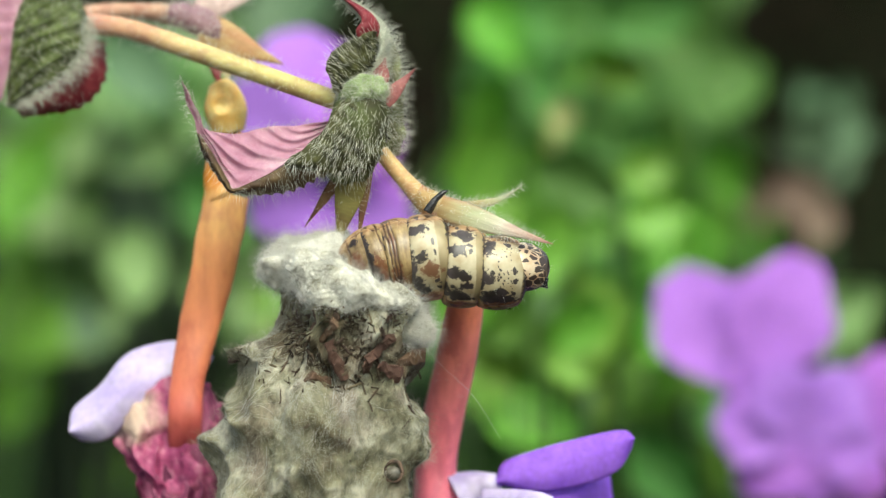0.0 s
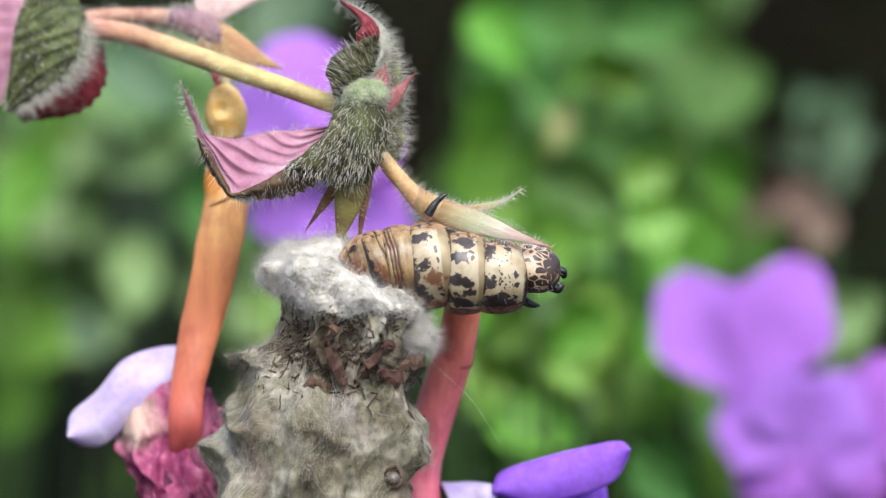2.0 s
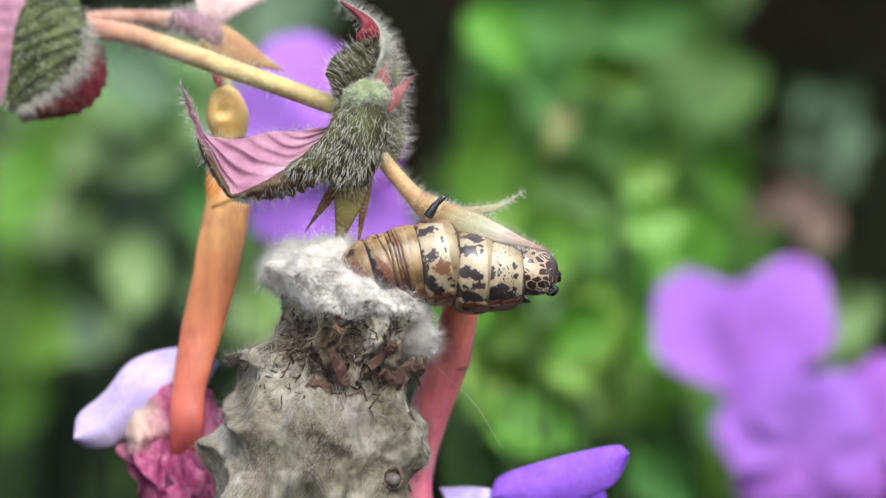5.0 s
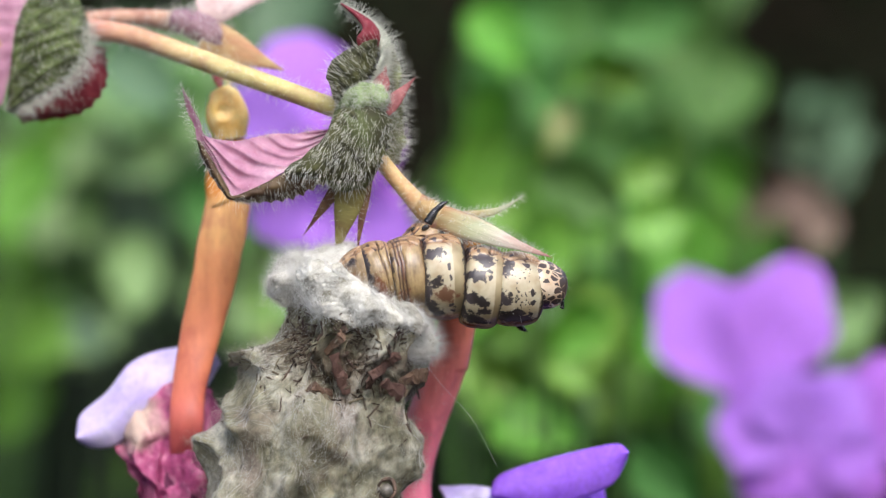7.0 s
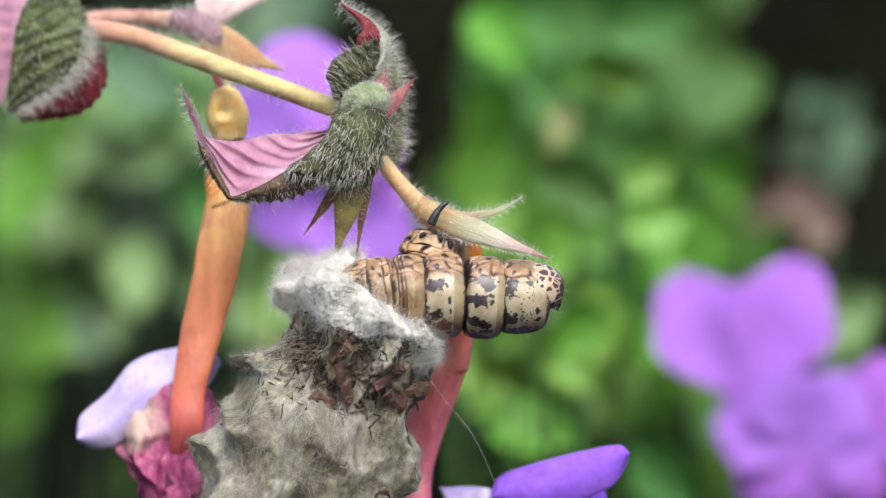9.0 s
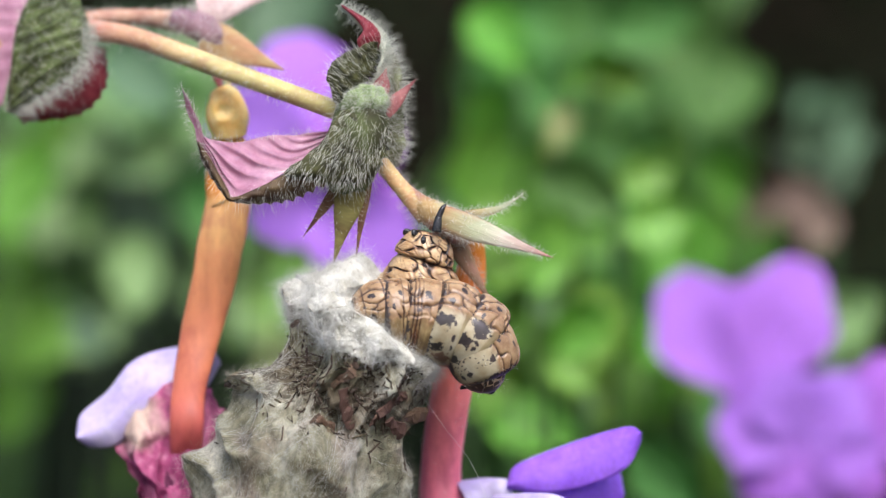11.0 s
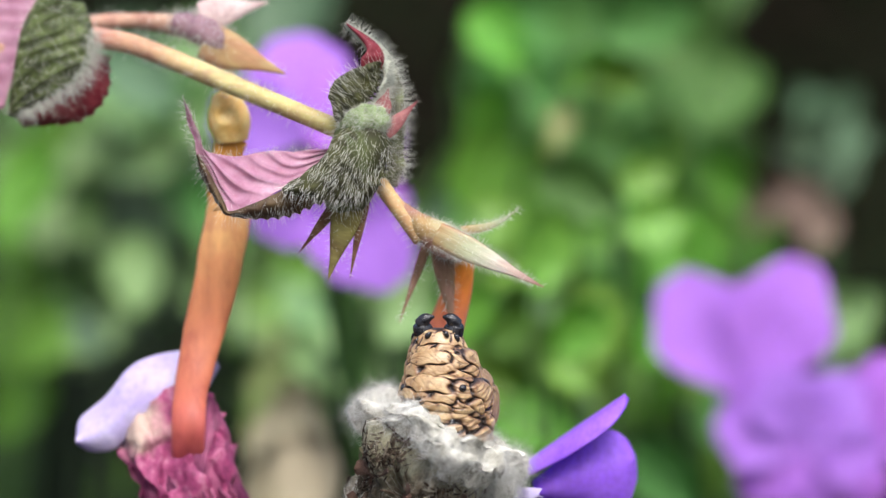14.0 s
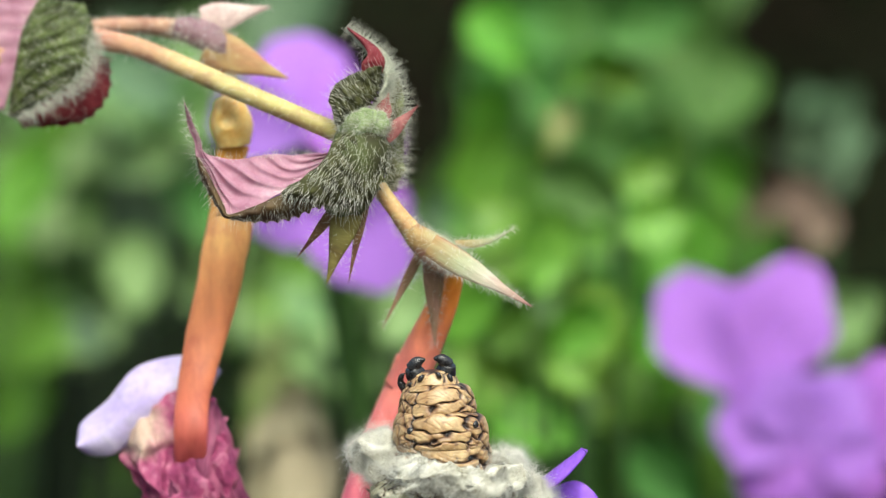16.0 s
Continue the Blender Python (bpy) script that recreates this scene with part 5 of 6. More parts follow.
    for k in range(5):
        wide = (0.15, 0.2, 0.12, 0.24, 0.17)[k]
        g = tube([(0, 0, -0.5), (0.03, 0.02, -0.2), (-0.02, 0.03, 0.15), (0.02, 0, 0.5)], [wide * (0.6, 1.0, 0.8, 1.1, 0.5)[k], wide * 1.1, wide * 0.85, wide * (0.9, 0.5, 1.0, 0.7, 0.8)[k]], 9, 12, (0.45, 0.3, 0.6, 0.28, 0.4)[k])
        bits.append(mesh("bark_chip", lumps(lumps(g[0], 0.2, 0.07, k + 3), 0.06, 0.03, k), g[1], BARK, False))
    for i in range(len(place)):
        size = r2.uniform(0.0004, 0.0011) if i < 26 else r2.uniform(0.0005, 0.0014) if i < 236 else r2.uniform(0.002, 0.0036)
        nrm = Vector(normal[i])
        way = nrm.cross(Vector((0, 0, 1))).normalized()
        way.rotate(Matrix.Rotation(r2.uniform(0, 6.28) if i < 236 else r2.normal() * 0.55, 3, nrm))
        way = (way + nrm * r2.uniform(-0.1, 0.35)).normalized()
        b = new("bark_chip" if i >= 236 else "straw_bit" if i % 6 in (2, 5) else "bark_bit", bits[i % 6 if i < 236 else 6 + i % 5])
        b.parent = o
        q = way.to_track_quat("Z", "X")
        b.matrix_basis = Matrix.Translation(Vector(place[i]) + nrm * (r2.uniform(-0.00004, 0.00014) if i < 236 else r2.uniform(0.0001, 0.0003))) @ q.to_matrix().to_4x4() @ Matrix.Diagonal((size, size, size, 1))
    by = min(p[1] for p in body[0] if abs(p[0] - 0.0042) < 0.0003 and abs(p[2] + 0.0119) < 0.0004)
    bead = tube([(0.0042, by + 0.0004, -0.0119), (0.0042, by - 0.0002, -0.0119), (0.0042, by - 0.0006, -0.0119)], [0.0003, 0.0005, 0.00025], 20, 14)
    bob = part("resin_bead", bead, RESIN, o, "glossy grey bead")
    rim = tube([(0.0042 + 0.0006 * math.cos(k * 0.5236), by - 0.0001, -0.0118 + 0.00074 * math.sin(k * 0.5236)) for k in range(13)], [0.00014] * 13, 8, 40)
    part("bead_rim", (lumps(rim[0], 0.0006, 0.0001), rim[1]), TWIG, bob, "dark ring round the bead")
    # the finer litter, past counting
    def thick(p):
        q = Vector(p) * 320
        band = max(0.0, 1 - abs(p[2] + 0.0032) / 0.0042) if p[1] < 0.001 else 2.0 * max(0.0, 1 - abs(p[2] + 0.006) / 0.0085)
        return (0.004 + band * max(0.0, 0.35 + 1.3 * noise.noise(q))) * (0.45 if p[0] < -0.0045 else 1.0) * (1.0 if -0.024 < p[2] < 0.0012 else 0.0)
    lp, ln = pick(body, 2600, r2, thick)
    lv, lf = [], []
    for i in range(len(lp)):
        nrm = Vector(ln[i])
        way = nrm.orthogonal().normalized()
        way.rotate(Matrix.Rotation(r2.uniform(0, 6.28), 3, nrm))
        way = (way + nrm * r2.uniform(-0.15, 0.55)).normalized()
        side = way.cross(nrm).normalized()
        up = side.cross(way)
        half, w1, w2 = r2.uniform(0.00012, 0.00055), r2.uniform(0.00003, 0.00011), r2.uniform(0.00003, 0.00006)
        c0, k = Vector(lp[i]) + nrm * 0.00003, len(lv)
        bow = up * r2.uniform(-0.00006, 0.0001)
        for f, g in ((-1, 0.7), (0, 1.0), (1, 0.55)):
            m0 = c0 + way * half * f + bow * (1 - abs(f))
            lv += [m0 + side * w1 * g, m0 + up * w2 * g, m0 - side * w1 * g, m0 - up * w2 * g]
        for f in (0, 4):
            lf += [(k + f + j, k + f + (j + 1) % 4, k + f + 4 + (j + 1) % 4, k + f + 4 + j) for j in range(4)]
        lf += [(k + 3, k + 2, k + 1, k), (k + 8, k + 9, k + 10, k + 11)]
    tagged(part("litter", (lv, lf), LITTER, o, "fine bark and straw litter", False), kind="stuff")
    thread = tube([(0.0044, -0.003, -0.0024), (0.0062, -0.0045, -0.0038), (0.0088, -0.005, -0.0056), (0.0112, -0.005, -0.0083)], [0.000007] * 4, 4, 20)
    part("silk_thread", thread, FLUFF, o, "single loose silk thread")
    return o, tufts[0], tufts[1]


# ---- the caterpillar ----
def pads_of(rows, seed):
    """Skin pads as (angle from the front, height share, half angle, half height), with a little disorder, on both sides."""
    rng = random.Random(seed)
    out = []
    for a, z, wa, wz in rows:
        for side in ((1, -1) if a and a < 3.1 else (1,)):
            out.append((side * (a + rng.uniform(-0.09, 0.09)), z + rng.uniform(-0.05, 0.05), wa * rng.uniform(0.85, 1.15), wz * rng.uniform(0.85, 1.15)))
    return out


def pad_field(ang, z, pads):
    """How far inside its pad each place lies: 0 in the creases, 1 on the pads."""
    best = np.full(ang.shape, 9.0)
    second = np.full(ang.shape, 9.0)
    for a, h, wa, wz in pads:
        da = (ang - a + math.pi) % (2 * math.pi) - math.pi
        d = np.sqrt((da / wa) ** 2 + ((z - h) / wz) ** 2)
        second = np.minimum(second, np.maximum(best, d))
        best = np.minimum(best, d)
    return np.clip((second - best) / 0.95, 0, 1)


def ring_faces(nu, nv, verts, ends):
    """Quads of a closed-up ring mesh, with a middle vertex at each end."""
    i, j = np.meshgrid(np.arange(nu - 1), np.arange(nv), indexing="ij")
    k = (j + 1) % nv
    quads = np.stack([i * nv + j, i * nv + k, (i + 1) * nv + k, (i + 1) * nv + j], -1).reshape(-1, 4)
    e = nu * nv
    faces = [tuple(q) for q in quads] + [(e, (q + 1) % nv, q) for q in range(nv)] + [(e + 1, e - nv + q, e - nv + (q + 1) % nv) for q in range(nv)]
    return np.vstack([verts, ends]), faces


def paint(ob, name, *channels):
    """A colour layer of up to three channels; the two end vertices take 0."""
    flat = [np.concatenate([c.reshape(-1), [0, 0]]) for c in channels]
    while len(flat) < 3:
        flat.append(flat[0])
    layer = ob.data.color_attributes.new(name, "FLOAT_COLOR", "POINT")
    layer.data.foreach_set("color", np.stack(flat + [np.ones(len(flat[0]))], 1).reshape(-1))


FLANK_PADS = [(1.0, 0.26, 0.15, 0.28), (1.0, 0.78, 0.15, 0.22), (1.3, 0.3, 0.2, 0.26), (1.32, 0.78, 0.17, 0.24), (1.66, 0.52, 0.22, 0.34), (1.66, 0.05, 0.2, 0.14), (1.66, 0.98, 0.2, 0.14), (2.1, 0.28, 0.24, 0.24), (2.1, 0.75, 0.24, 0.24), (2.6, 0.5, 0.3, 0.3), (2.6, 0.02, 0.3, 0.14), (3.14159, 0.3, 0.4, 0.22), (3.14159, 0.8, 0.4, 0.2)]


def back_segment(name, parent, length, radius, mat, seed, blots, flecks, rim, hind, slack=(), taper=0.0, tail=0.0):
    """One body ring, local x towards the head, its back towards -y: a swollen smooth plate with pads along both flanks, pinched at the seams.
    blots and flecks: (share along the ring, degrees below the midline of the back, half length, half width in degrees)."""
    nu, nv = 60, 200
    s = np.linspace(0, 1, nu)[:, None] * np.ones((1, nv))
    ang = np.ones((nu, 1)) * (np.arange(nv) / nv * 2 * math.pi - math.pi)[None]
    wob = np.array([[noise.noise(Vector((math.cos(g) * 1.6, math.sin(g) * 1.6, x * 2.4 + seed * 3.7))) for g in ang[0]] for x in s[:, 0]])
    rough = np.array([[noise.noise(Vector((math.cos(g) * 5, math.sin(g) * 5, x * 6 + seed * 1.3))) for g in ang[0]] for x in s[:, 0]])
    off = np.abs(ang)
    flank = np.clip((off + 0.14 * wob + 0.12 * rough - 0.9) / 0.16, 0, 1)
    pad = np.clip(pad_field(ang + 0.25 * wob, s + 0.14 * rough, pads_of(FLANK_PADS, int(seed * 10))) + np.clip(0.1 + 0.9 * wob, 0, 0.4), 0, 1)
    e = np.abs(2 * s - 1)
    prof = (1 - taper * s * s) * (1 - 0.09 * e ** 2 - 0.1 * e ** 5 - 0.22 * e ** 12) * (1 - 0.1 * np.clip((0.1 - s) / 0.1, 0, 1)) * (1 - tail * (1 - s) ** 2)
    lift = np.sqrt(pad * (2 - pad))
    r = radius * prof * (1 + 0.012 * wob + 0.004 * rough + flank * (0.11 * lift - 0.075))
    for c in slack:
        r = r * (1 - 0.03 * np.exp(-((s - c - 0.05 * wob) / 0.035) ** 2) * (1 - flank))
    verts = np.stack([(s - 0.5) * length * 1.12, -r * np.cos(ang), -r * np.sin(ang)], -1).reshape(-1, 3)
    geo = ring_faces(nu, nv, verts, [(-length * 0.5, 0, 0), (length * 0.5, 0, 0)])
    ob = part(name, geo, mat, parent)

    def field(marks):
        out = np.zeros_like(s)
        for x, g, w, h in marks:
            k = 1.35 if w > 0.08 else 1.1
            d = np.sqrt(((s + 0.07 * rough - x) / w / k) ** 2 + ((np.degrees(ang) + 6 * wob + 4 * rough - g) / h / k) ** 2)
            out = np.maximum(out, np.clip(1 - 0.5 * d, 0, 1))
        return out
    seam = np.clip(1 - (s + 0.1 * wob + 0.05 * rough) / (2 * hind), 0, 1)
    front = np.clip(1 - (1 - s + 0.03 * rough) / 0.2, 0, 1)
    pores = field([(0.52, 96, 0.07, 4.5), (0.52, -96, 0.07, 4.5), (0.3, 72, 0.05, 4), (0.3, -72, 0.05, 4)])
    ink = np.maximum(np.maximum(np.maximum(field(blots) * (1 - 0.5 * flank), pores), seam), front)
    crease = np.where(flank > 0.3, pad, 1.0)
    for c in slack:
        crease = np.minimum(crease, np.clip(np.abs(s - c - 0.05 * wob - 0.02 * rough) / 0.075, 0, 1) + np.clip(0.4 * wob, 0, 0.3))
    paint(ob, "marks", ink, field(flecks), np.clip(0.5 + (s + 0.04 * wob - rim) * 6, 0, 1))
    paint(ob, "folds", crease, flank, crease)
    return ob


BELLY_PADS = [(0, 0.2, 0.56, 0.15), (0, -0.38, 0.5, 0.09), (0.36, -0.1, 0.36, 0.09), (0.6, 0.42, 0.3, 0.08), (0.98, 0.2, 0.28, 0.17), (0.95, -0.24, 0.3, 0.15), (1.5, 0.3, 0.42, 0.11), (1.42, 0.02, 0.32, 0.12), (1.5, -0.3, 0.42, 0.12), (1.98, 0.06, 0.24, 0.22), (2.2, -0.32, 0.4, 0.12), (2.5, 0.3, 0.4, 0.14), (2.6, 0.0, 0.36, 0.14), (3.14159, 0.1, 0.5, 0.3)]


def fold_ring(parent, height, low, high, seed):
    """A soft wrinkled ring of the underside, local z along the body: a lens-shaped pad across the middle, smaller pads beside and below it."""
    nu, nv = 76, 210
    s = np.linspace(-0.5, 0.5, nu)[:, None] * np.ones((1, nv))
    a = np.ones((nu, 1)) * (np.arange(nv) / nv * 2 * math.pi)[None]
    front = (a - 1.5 * math.pi + math.pi) % (2 * math.pi) - math.pi
    wob = np.array([[noise.noise(Vector((math.cos(g) * 1.7, math.sin(g) * 1.7, x * 2.2 + seed * 3.1))) for g in a[0]] for x in s[:, 0]])
    fine = np.array([[noise.noise(Vector((math.cos(g) * 3, math.sin(g) * 3, x * height * 1800 + seed * 2.7))) for g in a[0]] for x in s[:, 0]])
    off = np.abs(front)
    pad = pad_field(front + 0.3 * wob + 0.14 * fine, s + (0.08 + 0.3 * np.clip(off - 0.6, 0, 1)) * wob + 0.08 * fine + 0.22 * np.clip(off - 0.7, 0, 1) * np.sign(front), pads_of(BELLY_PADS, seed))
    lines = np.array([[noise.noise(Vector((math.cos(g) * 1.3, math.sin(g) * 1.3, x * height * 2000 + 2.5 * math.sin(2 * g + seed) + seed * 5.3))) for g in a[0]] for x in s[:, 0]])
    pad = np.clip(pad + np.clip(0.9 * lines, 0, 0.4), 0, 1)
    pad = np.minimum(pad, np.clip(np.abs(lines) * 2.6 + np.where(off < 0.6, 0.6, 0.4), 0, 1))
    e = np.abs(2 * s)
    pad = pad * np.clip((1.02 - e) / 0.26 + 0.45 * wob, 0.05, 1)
    r0 = (low + (high - low) * (s + 0.5)) * (1 - 0.17 * e ** 3 - 0.4 * e ** 14)
    r = r0 * (0.85 + 0.16 * np.sqrt(pad * (2 - pad)) + 0.015 * wob)
    verts = np.stack([r * np.cos(a), r * np.sin(a), s * height], -1).reshape(-1, 3)
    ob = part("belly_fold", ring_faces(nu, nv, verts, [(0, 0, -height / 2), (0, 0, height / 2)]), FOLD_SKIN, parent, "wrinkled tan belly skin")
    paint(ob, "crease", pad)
    return ob


def claw(parent, place, tip, knee, radius, name="leg"):
    """A jointed black leg that ends in a hook."""
    p, k, t = Vector(place), Vector(knee), Vector(tip)
    g1 = tube([tuple(p), tuple((p + k) / 2), tuple(k)], [radius * 1.25, radius * 1.2, radius * 0.9], 12, 10)
    g2 = tube([tuple(k - (k - p) * 0.08), tuple((k + t) / 2 + (k - p) * 0.12), tuple(t)], [radius * 0.85, radius * 0.7, radius * 0.12], 12, 14)
    return part(name, join(g1, g2), BLACK, parent, "glossy black hooked leg")


AMBER = ((0.085, 0.048, 0.02), (0.36, 0.265, 0.13))
CREAMY = ((0.31, 0.24, 0.13), (0.52, 0.47, 0.33))
WORM = at(700, 480, 0)
# name, length, radius, dark blots, brown flecks, start of the tan rim, width of the hind seam, creases across, taper
SEGS = [("abdomen_ring", 0.0027, 0.00228, [(0.4, 62, 0.3, 12), (0.2, 40, 0.15, 14), (0.5, -48, 0.12, 6)], [(0.35, 20, 0.12, 30), (0.5, 48, 0.3, 16)], 2.0, 0.15, (0.3, 0.82), 0.0),
        ("abdomen_ring", 0.0021, 0.00252, [(0.35, 58, 0.3, 14), (0.2, 30, 0.1, 16)], [(0.3, 30, 0.2, 30), (0.6, 55, 0.3, 14)], 2.0, 0.2, (0.6, 0.8, 0.9), 0.0),
        ("abdomen_ring", 0.0026, 0.00278, [(0.26, 58, 0.16, 12), (0.3, 30, 0.05, 12)], [(0.28, 38, 0.12, 22), (0.3, -30, 0.06, 20), (0.6, 60, 0.3, 9)], 2.0, 0.09, (0.2, 0.28, 0.36, 0.9), 0.0),
        ("thorax_ring", 0.0029, 0.00296, [(0.24, -42, 0.16, 9), (0.36, -46, 0.1, 6), (0.32, -1, 0.1, 6), (0.22, 42, 0.14, 12), (0.3, 56, 0.14, 8), (0.48, -50, 0.03, 3), (0.5, -40, 0.03, 3), (0.56, -20, 0.04, 3.5), (0.6, -7, 0.04, 3.5), (0.64, 36, 0.04, 4), (0.65, 46, 0.04, 3.5)],
         [(0.5, 17, 0.16, 8), (0.4, 64, 0.2, 6)], 0.68, 0.13, (), 0.0),
        ("thorax_ring", 0.0027, 0.00286, [(0.4, -58, 0.2, 9), (0.5, -46, 0.12, 6), (0.3, -24, 0.2, 6), (0.58, -32, 0.05, 3.5), (0.6, -21, 0.05, 3.5), (0.25, 10, 0.22, 5.5), (0.45, 13, 0.12, 5), (0.52, 25, 0.1, 5), (0.28, 46, 0.2, 12), (0.5, 52, 0.16, 6)],
         [(0.4, 66, 0.2, 5)], 0.72, 0.09, (), 0.0),
        ("thorax_ring", 0.0032, 0.00262, [(0.2, -58, 0.12, 8), (0.55, -52, 0.08, 4), (0.16, -40, 0.1, 7), (0.2, 6, 0.12, 8), (0.38, 40, 0.22, 10), (0.2, 50, 0.16, 10), (0.6, 48, 0.12, 7), (0.72, -1, 0.05, 5), (0.74, 14, 0.05, 4), (0.72, 36, 0.05, 4), (0.82, 56, 0.05, 5)]
         + [(0.4 + 0.3 * ((k * 0.7549) % 1), -8 + 34 * ((k * 0.5698) % 1), 0.014, 1.6) for k in range(22)] + [(0.3 + 0.4 * ((k * 0.7549) % 1), -48 + 34 * ((k * 0.5698) % 1), 0.014, 1.6) for k in range(14)],
         [(0.5, 58, 0.3, 6)], 0.88, 0.06, (), 0.12)]


def build_caterpillar():
    c = empty("caterpillar", WORM, "cream and black caterpillar leaning out of its case", "caterpillar")
    segs = []
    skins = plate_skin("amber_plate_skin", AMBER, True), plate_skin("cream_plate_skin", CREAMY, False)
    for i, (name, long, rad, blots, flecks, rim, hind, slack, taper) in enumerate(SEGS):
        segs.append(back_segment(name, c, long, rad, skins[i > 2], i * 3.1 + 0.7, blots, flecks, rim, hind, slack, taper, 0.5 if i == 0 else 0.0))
    # head
    g = tube([(-0.0018, 0, 0), (-0.0011, 0, 0), (-0.0002, 0, 0), (0.0007, 0, 0), (0.0012, 0, 0), (0.0016, 0, 0)], [0.0013, 0.00165, 0.00172, 0.00145, 0.0011, 0.0004], 48, 44)
    head = part("head", (lumps(g[0], 0.0012, 0.00008), g[1]), HEAD_SKIN, c, "mottled glossy head shell")
    for s in (1, -1):
        jaw = tube([(0.0012, 0.0005, 0.0005 * s - 0.0003), (0.0017, 0.0006, 0.0006 * s - 0.0003), (0.002, 0.0006, 0.0002 * s - 0.0003)], [0.00034, 0.00036, 0.00014], 12, 12)
        part("mandible", jaw, BLACK, head, "black mandible")
    for k in range(4):
        eye = tube([(0.0009 + 0.00012 * k, -0.0011 + 0.0001 * k, -0.0005 - 0.0002 * k), (0.001 + 0.00012 * k, -0.0013 + 0.0001 * k, -0.0006 - 0.0002 * k)], [0.00017, 0.00008], 10, 6)
        part("eye_spot", eye, BLACK, head)
    hairy("head_bristles", (g[0], g[1]), head, 60, 71, 0.0007, 0.000009, label="fine pale bristles")
    hairy("ring_bristles", (np.array([v.co[:] for v in segs[5].data.vertices]), [tuple(p.vertices) for p in segs[5].data.polygons]), segs[5], 40, 72, 0.0006, 0.000008, label="fine pale bristles")
    # the front legs, free of the plant
    def hook(base, mid, tip, thick):
        p, q, t = (Vector((x * U, 0, -z * U)) for x, z in (base, mid, tip))
        g1 = tube([tuple(p), tuple(p * 0.4 + q * 0.6), tuple(q)], [thick * 1.15, thick * 1.2, thick * 0.8], 12, 10)
        g2 = tube([tuple(q * 0.9 + p * 0.1), tuple(q * 0.5 + t * 0.5 + Vector((0, 0, -0.0001))), tuple(t)], [thick * 0.85, thick * 0.62, thick * 0.1], 12, 14)
        return part("leg", join(g1, g2), BLACK, c, "glossy black hooked leg")
    free = (hook((0, 0), (20, 22), (47, 36), 0.0004), hook((0, 0), (10, 12), (11, 34), 0.00024))
    # belly folds, from the leg-bearing one downwards
    folds = [fold_ring(c, 0.0022, 0.0024, 0.0015, 1), fold_ring(c, 0.0030, 0.003, 0.0024, 2), fold_ring(c, 0.0032, 0.0035, 0.0032, 3), fold_ring(c, 0.0034, 0.0036, 0.0035, 4)]
    claws = []
    for s in (1, -1):
        claws.append(claw(c, (0.0009 * s, -0.0002, 0.0005), (0.0003 * s, -0.0009, 0.0019), (0.0013 * s, -0.0006, 0.0014), 0.0006))
        if s < 0:
            claw(folds[1], (0.0021 * s, 0.0004, 0.0008), (0.0022 * s, -0.0002, 0.0022), (0.0026 * s, 0.0002, 0.0016), 0.00026)
    for k, ang, h in ((2, -0.75, 0.0006), (3, -0.95, 0.0002), (3, 3.9, 0.0004), (2, 4.0, 0.0)):
        r = 0.0032
        ring = tube([(r * math.cos(ang) * 1.03, r * math.sin(ang) * 1.03, h), (r * math.cos(ang) * 1.07, r * math.sin(ang) * 1.07, h)], [0.00028, 0.00018], 12, 5)
        part("spiracle", ring, BLACK, folds[k], "small black breathing pore")
    for ang, h, big in ((-0.95, 0.0002, 1.0), (-0.42, 0.0006, 1.3), (0.3, 0.0007, 1.2), (0.8, 0.0004, 1.4)):
        x, y = math.sin(ang), -math.cos(ang)
        spot = tube([(0.0014 * x, 0.0014 * y, h), (0.00188 * x, 0.00188 * y, h), (0.002 * x, 0.002 * y, h)], [0.0002 * big, 0.00022 * big, 0.0001], 12, 6, 0.6)
        part("dark_spot", spot, BLACK, folds[0], "small black skin spot")
    grip = claw(c, (0, 0, 0), (0.0006, 0, 0.002), (0.0001, 0, 0.0011), 0.00026)
    return c, segs, head, folds, grip, claws, free


# ---- what moves ----
def branch_pose(lean):
    return Matrix.Translation(PIVOT) @ pose(0, 0, 0, 0, lean, 0)


def body_pose(u, v, y, turn, roll=0.0, yaw=0.0):
    """A body ring's pose: its local x points turn degrees clockwise from rightwards."""
    return Matrix.Translation(at(u, v, y) - WORM) @ pose(0, 0, 0, 0, turn, 0) @ pose(0, 0, 0, 0, 0, yaw) @ pose(0, 0, 0, roll, 0, 0)


